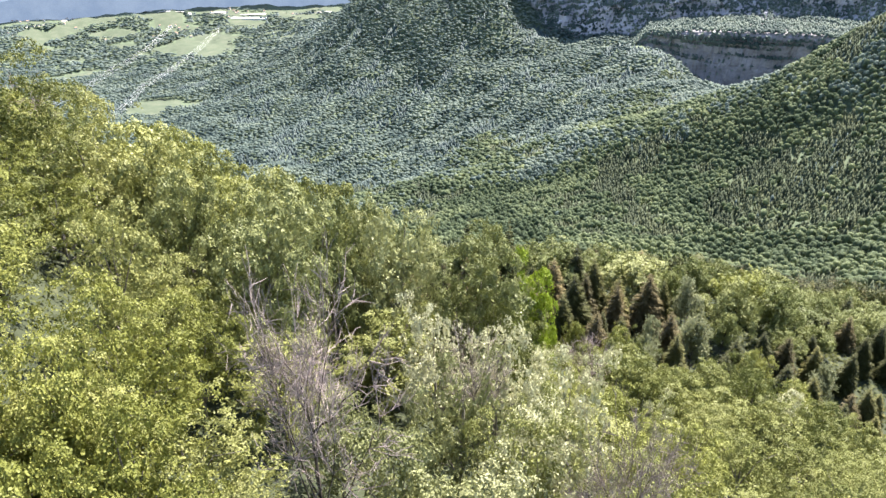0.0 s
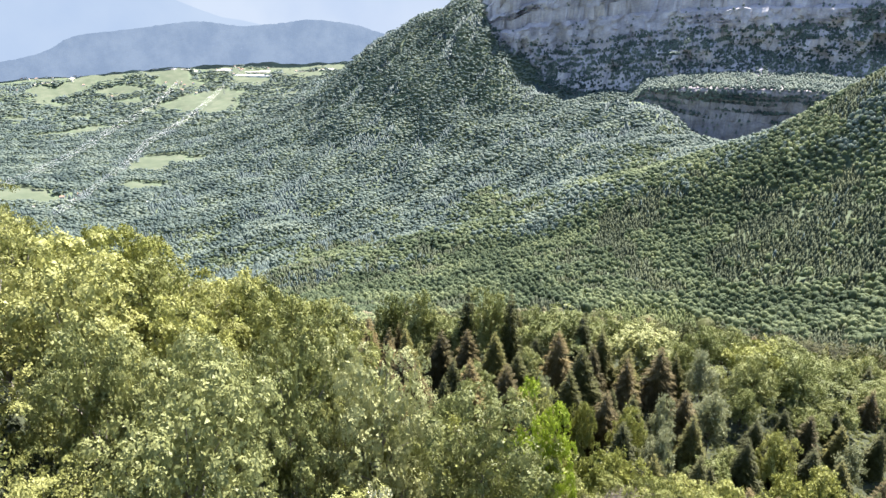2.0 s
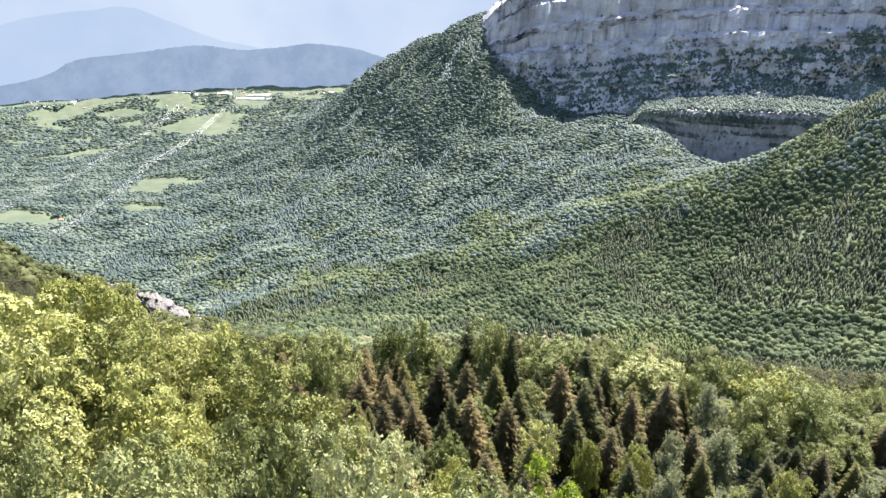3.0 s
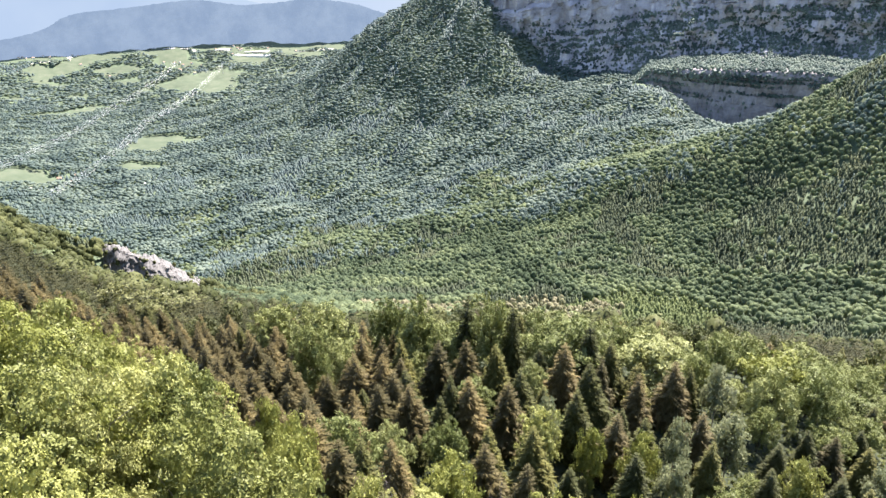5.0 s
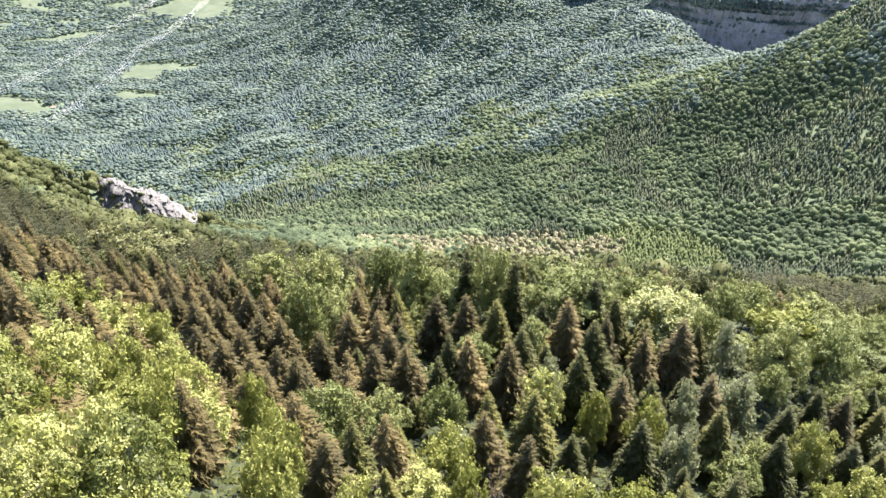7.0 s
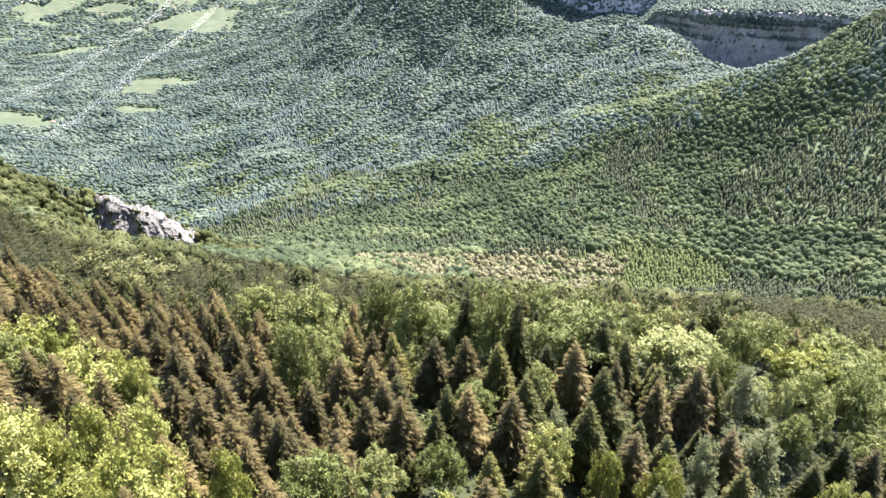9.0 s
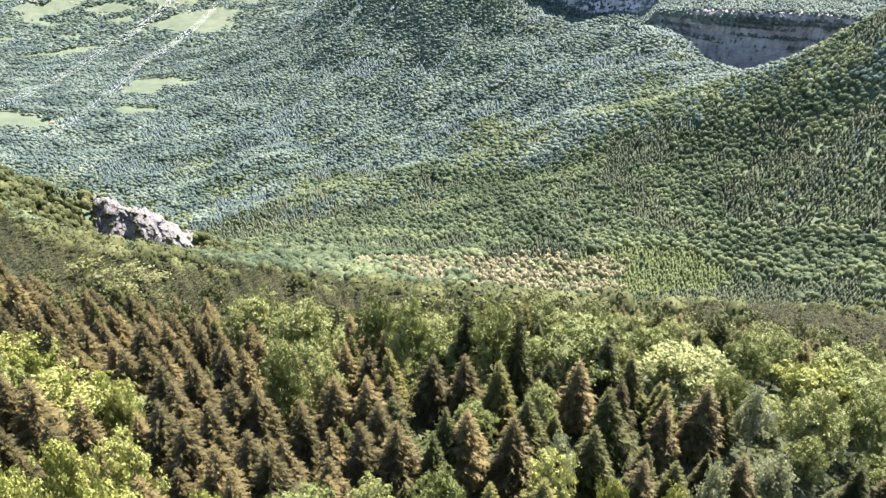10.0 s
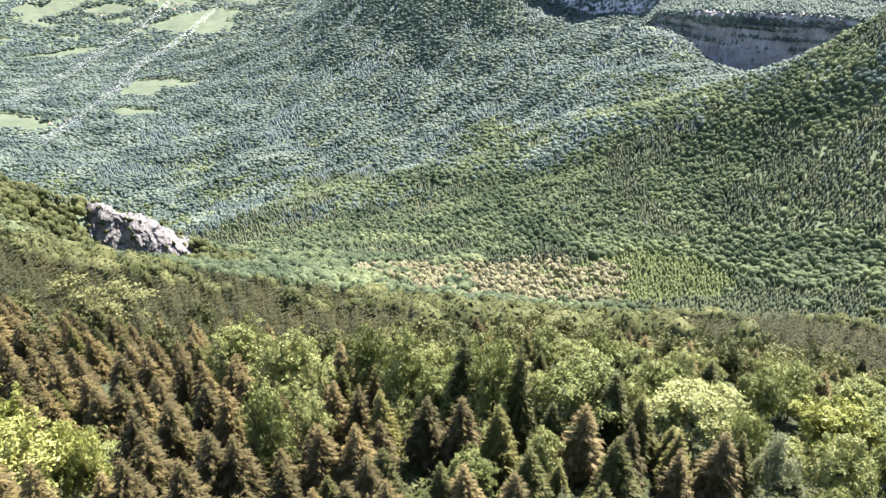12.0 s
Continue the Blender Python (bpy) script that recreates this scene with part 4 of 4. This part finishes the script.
            tan = (ellipse(x, y, 62, 655, 150, 95, 28) < 1 + 0.6 * field_noise(x, y, 0.012, 3.0)) & (y > 515) & (field_noise(x, y, 0.03, 15.0) > -0.22)
            young = ((ellipse(x, y, 185, 690, 165, 70, 36) < 1 + 0.4 * field_noise(x, y, 0.02, 6.0))) & ~tan
            planted = (ellipse(x, y, 490, 930, 120, 100, 30) < 1 + 0.5 * field_noise(x, y, 0.01, 7.0)) | (ellipse(x, y, -330, 1250, 140, 230, 20) < 1 + 0.7 * field_noise(x, y, 0.008, 4.0)) | (ellipse(x, y, -130, 780, 90, 50, 0) < 1 + 0.6 * field_noise(x, y, 0.02, 9.0))
            mixed = 0.85 * field_noise(x, y, 0.0055, 8.0) + 0.85 * field_noise(x, y, 0.019, 5.0) + 0.3 * field_noise(x, y, 0.055, 2.0) - 0.06 * (y > 800) - 0.1 * (ellipse(x, y, -360, 590, 200, 190) < 1) + 0.12 * (y < 430) + 0.4 * ((x > 95) & (y < 600)) + 0.6 * ((x < -0.2 * y) & (y < 345))
            # groups of spruces and single ones among the broadleaf trees
            wild = (mixed > np.interp(y, [500, 1000], [0.12, 0.22])) | (planted & (field_noise(x, y, 0.05, 1.0) > -0.3))
            if needles:
                wild &= rng.random(len(x)) < np.where(mixed > 0.3, 1.0, 0.85)
                wild |= (rng.random(len(x)) < 0.1) & (n < 2)
            size = rng.uniform(0.55, 1.25, len(x))
            # where the darkened leaves imitate shade: below the crest and on the spur
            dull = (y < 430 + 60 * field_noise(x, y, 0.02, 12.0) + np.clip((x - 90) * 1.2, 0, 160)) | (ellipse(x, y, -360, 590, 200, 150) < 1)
            # the bluish colours that stand in for haze take over little by little
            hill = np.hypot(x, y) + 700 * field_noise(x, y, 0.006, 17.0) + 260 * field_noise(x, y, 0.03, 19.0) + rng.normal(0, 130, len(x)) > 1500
            if needles:
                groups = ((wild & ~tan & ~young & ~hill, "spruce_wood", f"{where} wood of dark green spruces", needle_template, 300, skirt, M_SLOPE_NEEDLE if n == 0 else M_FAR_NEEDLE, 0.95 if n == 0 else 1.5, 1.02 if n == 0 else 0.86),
                          (wild & ~tan & ~young & hill, "spruce_wood", f"{where} wood of spruces tinted blue with haze", needle_template, 330, skirt, M_HAZED_NEEDLE, 1.5, 0.86),
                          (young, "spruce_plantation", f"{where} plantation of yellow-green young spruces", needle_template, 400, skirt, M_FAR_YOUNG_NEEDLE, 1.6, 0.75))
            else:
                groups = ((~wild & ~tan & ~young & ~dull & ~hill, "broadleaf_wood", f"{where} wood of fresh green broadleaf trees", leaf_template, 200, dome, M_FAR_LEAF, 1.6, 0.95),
                          (~wild & ~tan & ~young & ~dull & hill, "broadleaf_wood", f"{where} wood of broadleaf trees tinted blue with haze", leaf_template, 230, dome, M_HAZED_LEAF, 1.6, 0.95),
                          (~wild & ~tan & ~young & dull, "shaded_broadleaf_wood", f"{where} wood of broadleaf trees darkened as if shaded", leaf_template, 250, dome, M_SHADED_LEAF, 1.6, 1.0),
                          (tan, "bare_wood", f"{where} wood of pale trees hardly in leaf", leaf_template, 500, dome, M_FAR_TAN, 1.1, 0.85))
            for sel, name, label, shape, seed, detail, mat, wide, tall in groups:
                if sel.sum() < 5:
                    continue
                high = (crest[sel] - ground[sel]) * tall * (0.25 + 0.75 * size[sel]) * rng.uniform(0.9, 1.1, sel.sum())
                if needles and n == 0:
                    full = [conifer(seed + k, 18, 6.5, *detail, 0.4, 0.34, 5)[1] for k in range(7)]
                    shapes = [(v / [6.5, 6.5, 18], f) for v, f in full]
                else:
                    shapes = [shape(seed + 10 * n + k, *detail) for k in range(9)]
                lift = (0.0, 0.3, 0.38, 0.42, 0.45, 0.45)[n] * (not needles)   # only the crowns rise above their neighbours
                plant(name, label, shapes, x[sel], y[sel], ground[sel] - 0.3 + lift * high, (1 - lift) * high, (slim if needles else gap) * wide * size[sel], mat, rng)


woods()
undergrowth()


# ---- cliffs and far hills ----
SURFACES = {}


def rock_face(name, label, rows, profile, material, seed, gully, grain, across=0.02, category="cliff", upright=0.22):
    """A rock wall along a foot line: a profile of (back in metres, share of the height), cut by gullies and broken edges."""
    verts = []
    for fx, fy, fz, nx, ny, top in rows:
        for back, up, *ledge in profile:
            # beds dip and break off along the wall
            back += ledge[0] * max(0.0, 0.45 + 1.6 * noise.noise((fx * 0.006, fy * 0.006, up * 9 + seed))) if ledge else 0
            sag = 0.022 * noise.noise((fx * 0.0035, fy * 0.0035, seed)) if ledge else 0
            p = Vector((fx - nx * back, fy - ny * back, fz + (up + sag) * (top - fz)))
            q = Vector((p.x * across, p.y * across, p.z * across * upright + seed))
            g = noise.fractal(q, 0.8, 2.2, 4)
            h = noise.fractal(p * across * 5 + Vector((0, 0, seed)), 0.7, 2.1, 3)
            ease = min(1.0, 5 * up + 0.1)
            push = (gully * g + grain * h) * ease
            verts.append((p.x - nx * push, p.y - ny * push, p.z + 0.5 * grain * h * ease))
    m = len(profile)
    SURFACES[name] = np.array(verts).reshape(len(rows), m, 3)
    i = (np.arange(len(rows) - 1)[:, None] * m + np.arange(m - 1)).ravel()
    ob = mesh_object(name, verts, np.stack([i, i + 1, i + m + 1, i + m], -1), material, smooth=False)
    return tagged(ob, label, category, kind="structure")


def sweep(points, steps):
    """Foot line from a few corner rows (x, y, foot, nx, ny, top), eased between them."""
    pts = np.array(points, float)
    t = np.linspace(0, len(pts) - 1, steps)
    ix, w = cubic(t, len(pts))
    rows = (pts[ix] * w[..., None]).sum(1)
    rows[:, 3:5] = unit(rows[:, 3:5])
    return rows


def stepped(corners, steps):
    """Profile between a few corners (back, share of the height)."""
    c = np.array(corners, float)
    run = np.concatenate([[0], np.cumsum(np.hypot(np.diff(c[:, 0]) / 400, np.diff(c[:, 1])))])
    s = np.linspace(0, run[-1], steps)
    return list(zip(np.interp(s, run, c[:, 0]), np.interp(s, run, c[:, 1])))


def around(way, far):
    k = 1 / math.sqrt(1 + way * way)
    return far * way * k, far * k, way * k, k


def banked_rows(fall_foot, fall_top, foot, ways):
    """Foot line of a rock wall seen from the hilltop: bearings, with the fall of foot and top below its level."""
    rows = []
    for w in ways:
        x, y, nx, ny = around(w, foot(w))
        rows.append((x, y, 701 - 0.001 * y * fall_foot(w), -nx, -ny, 701 - 0.001 * y * fall_top(w)))
    return rows


def strata(corners, beds, seed):
    """Profile between corners (back, share of the height), broken into beds with small ledges where it is steep."""
    rng = np.random.default_rng(seed)
    c = np.array(corners, float)
    ups = np.sort(np.concatenate([c[:, 1], rng.uniform(c[0, 1], c[-1, 1], beds)]))
    prof = []
    for k, up in enumerate(ups):
        back = float(np.interp(up, c[:, 1], c[:, 0]))
        step = float(rng.uniform(1.5, 9.0))
        prof += [(back, up - 0.001, -step * 0.5), (back, up + 0.0015, step)]
    return prof


MASSIF_ROWS = banked_rows(lambda w: np.interp(w, [0.03, 0.05, 0.07, 0.1, 0.2, 0.29, 0.4, 0.62, 0.9], [80, 98, 118, 145, 150, 132, 130, 130, 120]),
                          lambda w: np.interp(w, [0.03, 0.05, 0.075, 0.12, 0.25, 0.9], [70, 24, -6, -45, -70, -90]), massif_foot, np.concatenate([np.linspace(0.03, 0.12, 60), np.linspace(0.123, 0.85, 230)]))
rock_face("cliff_massif", "tall grey limestone cliffs in shade, with ledges and gullies", MASSIF_ROWS,
          strata([(0, -0.1), (110, 0.16), (190, 0.34), (205, 0.47), (228, 0.49), (240, 0.63), (262, 0.655), (272, 0.8), (300, 0.82), (315, 0.98), (480, 1.05)], 38, 8), M_CLIFF, 3.0, 85, 14, 0.0075)
SHELF_ROWS = banked_rows(lambda w: np.interp(w, [0.26, 0.3, 0.38, 0.46, 0.6], [165, 176, 208, 224, 232]),
                         lambda w: np.interp(w, [0.26, 0.285, 0.4, 0.5, 0.56, 0.62], [160, 136, 137, 140, 146, 150]), lambda w: np.interp(w, [0.26, 0.4, 0.6], [2290, 2215, 2190]), np.linspace(0.262, 0.6, 150))
rock_face("cliff_shelf", "dark limestone step below the cliffs with a wooded shelf on top", SHELF_ROWS,
          strata([(-6, -0.15), (14, 0.4), (20, 0.6), (24, 0.94), (30, 1.0), (130, 1.02), (300, 1.08)], 14, 9), M_SHELF, 6.0, 9, 5, 0.02)
HILL = [(-0.8, 112), (-0.62, 100), (-0.54, 84), (-0.5, 65), (-0.42, 55), (-0.33, 45), (-0.27, 51), (-0.21, 47), (-0.176, 43), (-0.12, 49), (-0.09, 58), (-0.04, 72), (0.02, 85)]
rock_face("far_hill", "low wooded hills in the far distance, glowing haze-blue",
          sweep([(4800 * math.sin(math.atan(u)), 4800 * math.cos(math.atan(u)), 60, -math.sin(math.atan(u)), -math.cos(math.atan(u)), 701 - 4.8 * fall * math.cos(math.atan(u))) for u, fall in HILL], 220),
          [(110 * u**0.8, u) for u in np.linspace(0, 1, 44)], M_HAZY_HILL, 9.0, 20, 8, 0.008, "hill")
CRAG = [(-346, 684, 0.4, -0.92, 420), (-334, 676, 0.4, -0.92, 428), (-319, 671, 0.4, -0.92, 428), (-303, 668, 0.42, -0.91, 422), (-285, 667, 0.45, -0.9, 418), (-268, 669, 0.45, -0.9, 409), (-250, 675, 0.45, -0.9, 391), (-236, 681, 0.45, -0.9, 380)]
rock_face("rock_outcrop", "pale cracked limestone crag rising out of the wooded spur",
          sweep([(x, y, float(ground_height(x, y)) - 6, nx, ny, top) for x, y, nx, ny, top in CRAG], 110),
          stepped([(0, -0.2), (4, 0.16), (10, 0.4), (14, 0.48), (20, 0.72), (28, 0.9), (34, 1.0), (44, 1.0), (62, 0.6)], 60), M_ROCK, 5.0, 9.0, 4.6, 0.045, "rock", 0.9)


def ledge_trees():
    """Trees on the screes, the shelf and the ledges of the cliffs, where the rock is not too steep."""
    rng = np.random.default_rng(21)
    spots, crag = [], []
    for name, count in (("cliff_massif", 12000), ("cliff_shelf", 5500)):
        grid = SURFACES[name]
        a, b, c = grid[:-1, :-1], grid[1:, :-1], grid[:-1, 1:]
        across, up = b - a, c - a
        face = np.cross(across, up)
        area = np.linalg.norm(face, axis=-1)
        level = np.abs(face[..., 2]) / np.maximum(area, 1e-6)
        share = np.linspace(0, 1, level.shape[1])[None, :] * np.ones((len(level), 1))
        clumps = np.array([[noise.fractal(tuple(p * 0.009), 0.9, 2.1, 3) for p in row] for row in a])
        ways = a[..., 0] / a[..., 1]
        if name == "cliff_massif":
            chance = np.clip(level * 2.2 - 0.45, 0, 1) * np.clip(1.1 - (share - 0.3 - 0.3 * clumps - 0.5 * np.clip(ways - 0.32, 0, 0.3)) * 5, 0.02, 1)
        else:
            chance = np.clip(level * 1.8 - 0.5, 0.03, 1)
        weight = (area * chance).ravel()
        pick = rng.choice(weight.size, count, p=weight / weight.sum())
        s, t = rng.random((count, 1)), rng.random((count, 1))
        spots.append(a.reshape(-1, 3)[pick] + across.reshape(-1, 3)[pick] * s + up.reshape(-1, 3)[pick] * t)
    grid = SURFACES["rock_outcrop"]
    for i, k in zip(rng.integers(0, len(grid), 90), rng.integers(0, grid.shape[1], 90)):
        p = grid[i, k]
        if noise.noise(tuple(p * 0.05)) > 0.02 or k > 42 or k < 10 or i < 30:
            crag.append(p)
    x, y, z = np.array(crag).T
    plant("crag_shrubs", "green shrubs rooted in the cracks of the limestone crag", [leaf_template(640 + k, 7, 4, 20, 0.12) for k in range(5)], x, y, z - 1.5, rng.uniform(3, 8, len(x)), rng.uniform(3, 7, len(x)), M_SHADED_LEAF, rng)
    x, y, z = np.concatenate(spots).T
    plant("ledge_wood", "small trees along the shelf and ledges of the cliffs", [leaf_template(610 + k, 5, 2, 2) for k in range(7)], x, y, z - 3.5, rng.uniform(8, 17, len(x)), rng.uniform(6, 12, len(x)), M_HAZED_LEAF, rng)


ledge_trees()


def far_backdrop(label, reach, tones, crest):
    """A glowing sheet for the pale mountains and hazy air beyond the last hills, closing the view to the horizon."""
    mat, nodes, links, bsdf = nodes_of("glowing_distance")
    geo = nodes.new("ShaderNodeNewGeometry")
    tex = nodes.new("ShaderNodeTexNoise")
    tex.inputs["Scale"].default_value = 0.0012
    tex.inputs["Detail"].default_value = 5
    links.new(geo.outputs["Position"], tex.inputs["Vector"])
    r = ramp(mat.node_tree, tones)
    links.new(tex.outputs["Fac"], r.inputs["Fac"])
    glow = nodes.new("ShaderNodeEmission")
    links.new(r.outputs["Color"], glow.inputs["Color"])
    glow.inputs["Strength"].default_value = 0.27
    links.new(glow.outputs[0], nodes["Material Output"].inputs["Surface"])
    az = np.radians(np.linspace(-42, 42, 60))
    high = [crest(math.tan(a)) + 60 * noise.fractal((a * 6, 0.4, 0), 1, 2, 4) for a in az]
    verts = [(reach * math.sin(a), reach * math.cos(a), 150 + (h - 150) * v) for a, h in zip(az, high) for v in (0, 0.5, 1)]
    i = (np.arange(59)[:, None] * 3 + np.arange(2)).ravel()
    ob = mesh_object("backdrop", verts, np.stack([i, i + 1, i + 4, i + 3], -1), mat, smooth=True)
    return tagged(ob, label, "backdrop", kind="structure")


far_backdrop("glowing pale blue sheet for mountains and hazy air in the distance", 4960, [(0.35, (0.50, 0.62, 0.80)), (0.65, (0.62, 0.72, 0.85))], lambda u: 900)
far_backdrop("glowing pale blue sheet for a mountain range beyond the wooded hills", 4930, [(0.35, (0.42, 0.55, 0.75)), (0.65, (0.52, 0.64, 0.8))],
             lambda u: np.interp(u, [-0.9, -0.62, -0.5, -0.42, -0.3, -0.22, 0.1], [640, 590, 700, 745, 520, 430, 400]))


# ---- houses, roads and the power line ----
def gable(length, width, wall, rise, over=0.6):
    """Walls with gable ends and a two-sided roof with thickness."""
    l, w = length / 2, width / 2
    walls = [(-l, -w, -3), (l, -w, -3), (l, w, -3), (-l, w, -3), (-l, -w, wall), (l, -w, wall), (l, w, wall), (-l, w, wall), (-l, 0, wall + rise), (l, 0, wall + rise)]
    wall_faces = [(0, 1, 5, 4), (2, 3, 7, 6), (1, 2, 6, 5), (3, 0, 4, 7), (5, 6, 9, 9), (7, 4, 8, 8)]
    k = rise / w
    a, e, h = l + over, w + over, 0.35
    roof = []
    for lift in (0.05, h):
        roof += [(-a, -e, wall - over * k + lift), (a, -e, wall - over * k + lift), (a, 0, wall + rise + lift), (-a, 0, wall + rise + lift), (a, e, wall - over * k + lift), (-a, e, wall - over * k + lift)]
    roof_faces = [(6, 7, 8, 9), (9, 8, 10, 11), (1, 0, 3, 2), (2, 3, 5, 4), (0, 1, 7, 6), (4, 5, 11, 10), (1, 2, 8, 7), (2, 4, 10, 8), (3, 0, 6, 9), (5, 3, 9, 11)]
    return walls, wall_faces, roof, roof_faces


def ngon_mesh(name, verts, faces, material, parent):
    me = bpy.data.meshes.new(name)
    me.from_pydata(verts, [], [tuple(dict.fromkeys(f)) for f in faces])
    me.materials.append(material)
    ob = new(name, me)
    ob.parent = parent
    return ob


def house(name, label, x, y, turn, length, width, wall, rise, roof_material, category="house", group=""):
    root = new(name)
    walls, wf, roof, rf = gable(length, width, wall, rise)
    body = ngon_mesh("wall", walls, wf, M_WALL, root)
    ngon_mesh("roof", roof, rf, roof_material, root)
    for k in range(max(2, int(length // 4))):
        for side in (-1, 1):
            px, py = -length / 2 + 2 + k * (length - 4) / max(1, int(length // 4) - 1), side * (width / 2 + 0.03)
            ngon_mesh("window", [(px - 0.55, py, 1.0), (px + 0.55, py, 1.0), (px + 0.55, py, 2.4), (px - 0.55, py, 2.4)], [(0, 1, 2, 3)], M_PANE, body)
    root.matrix_basis = pose(x, y, float(ground_height(x, y)) + 0.4, 0, 0, turn)
    return tagged(root, label, category, group=group)


M_PANE = rough_stuff("dark_pane", [(0.3, (0.02, 0.025, 0.03)), (0.7, (0.05, 0.055, 0.06))], 0.4, rough=0.1)
house("house", "white-walled house with a pale roof in a forest clearing", 66, 850, 20, 12, 8, 4, 2.6, M_PALE_ROOF)
house("house", "pale-roofed barn at the edge of the valley woods", -678, 1985, 10, 24, 12, 5, 3.5, M_PALE_ROOF)
house("house", "pale-roofed farmhouse among valley trees", -891, 2075, 60, 16, 11, 5, 3.5, M_PALE_ROOF)
rng_town = np.random.default_rng(33)
home = house("house", "pale plastered village house with a tiled roof", -1150, 2075, 15, 13, 9, 5, 3, M_ROOF, group="village houses in the valley")
spots = [(-1180, 2110), (-1120, 2120), (-1105, 2060)]
spots += [(-1480 + rng_town.normal(0, 70), 4080 + rng_town.normal(0, 90)) for _ in range(16)]
spots += [(-2250 + rng_town.normal(0, 260), 4100 + rng_town.normal(0, 190)) for _ in range(26)]
spots += [(-1150 + rng_town.normal(0, 160), 4420 + rng_town.normal(0, 60)) for _ in range(10)]
for x, y in spots:
    copy_thing(home, pose(x, y, float(ground_height(x, y)) + 0.4, 0, 0, rng_town.uniform(0, 180)))
house("factory_hall", "long hall with a pale sheet roof in the far valley", -1130, 4330, -6, 250, 36, 12, 5, M_PALE_ROOF, "building")


def ribbon(name, label, points, width, material, category="road", lift=0.6):
    """A road laid over the ground along a few corner points."""
    pts = np.array(points, float)
    t = np.linspace(0, len(pts) - 1, 24 * (len(pts) - 1))
    ix, w = cubic(t, len(pts))
    p = (pts[ix] * w[..., None]).sum(1)
    d = unit(np.gradient(p, axis=0))
    n = np.stack([-d[:, 1], d[:, 0]], -1) * width / 2
    rows = [np.concatenate([q, (ground_height(q[:, 0], q[:, 1]) + up)[:, None]], 1) for q, up in ((p + n * 1.1, lift - 1.5), (p + n, lift), (p - n, lift), (p - n * 1.1, lift - 1.5))]
    verts = np.stack(rows, 1).reshape(-1, 3)
    i = (np.arange(len(p) - 1)[:, None] * 4 + np.arange(3)).ravel()
    return tagged(mesh_object(name, verts, np.stack([i, i + 1, i + 5, i + 4], -1), material), label, category, kind="structure")


ribbon("road", "pale lane curving round a valley meadow", [(-1420, 2130), (-1335, 2110), (-1330, 2010), (-1250, 1950), (-1120, 1960)], 9, M_ROAD)
ribbon("road", "pale gravel road climbing the far valley side", [(-2300, 3960), (-2235, 4050), (-2150, 4140), (-2130, 4200)], 22, M_ROAD)
ribbon("road", "pale road across the far valley plain", [(-1900, 4480), (-1500, 4400), (-1000, 4420), (-600, 4470)], 22, M_ROAD)


def pylon(x, y, high):
    """Lattice power pylon: four legs, three cross-arms, bracing."""
    root = new("power_pylon")
    z = float(ground_height(x, y))
    legs = [[(sx * 3.6, sy * 3.6, -1, 0.28), (sx * 1.1, sy * 1.1, high * 0.62, 0.22), (sx * 0.5, sy * 0.5, high, 0.15)] for sx in (-1, 1) for sy in (-1, 1)]
    for line in legs:
        mesh_object("leg", *tubes([line], 4), M_STEEL, root)
    for k in range(9):
        h0, h1 = high * k / 10, high * (k + 1) / 10
        r0, r1 = 3.6 - 2.9 * k / 10, 3.6 - 2.9 * (k + 1) / 10
        for s in (-1, 1):
            mesh_object("brace", *tubes([[(-r0, s * r0, h0, 0.1), (r1, s * r1, h1, 0.1)]], 3), M_STEEL, root)
            mesh_object("brace", *tubes([[(s * r0, r0, h0, 0.1), (s * r1, -r1, h1, 0.1)]], 3), M_STEEL, root)
    for h, half in ((0.66, 9.0), (0.79, 11.0), (0.92, 7.5)):
        mesh_object("cross_arm", *tubes([[(-half, 0, high * h, 0.15), (0, 0, high * h + 0.8, 0.4), (half, 0, high * h, 0.15)]], 4), M_STEEL, root)
    root.matrix_basis = pose(x, y, z, 0, 0, -20)
    tagged(root, "grey steel lattice pylon carrying power lines", "pylon", group="pylons of the power line")
    return Vector((x, y, z)), high


lines = [[pylon(-1275, 1700, 46), pylon(-1417, 3100, 62), pylon(-1459, 4000, 62)], [pylon(-1054, 1850, 42), pylon(-1173, 2800, 50), pylon(-1178, 3900, 58)]]
for (p, hp), (q, hq) in [pair for masts in lines for pair in zip(masts, masts[1:])]:
    for h, half in ((0.66, 9.0), (0.79, 11.0), (0.92, 7.5)):
        for side in (-1, 1):
            off = Vector((math.cos(radians(-20)), math.sin(radians(-20)), 0)) * half * side
            a, b = p + off + Vector((0, 0, hp * h)), q + off + Vector((0, 0, hq * h))
            sag = 0.022 * (b - a).length
            pts = [(*(a.lerp(b, t) - Vector((0, 0, 4 * sag * t * (1 - t)))), 0.16) for t in np.linspace(0, 1, 25)]
            tagged(mesh_object("power_cable", *tubes([pts], 3), M_STEEL), "sagging bare metal power cable between pylons", "cable", group="cables of the power line")
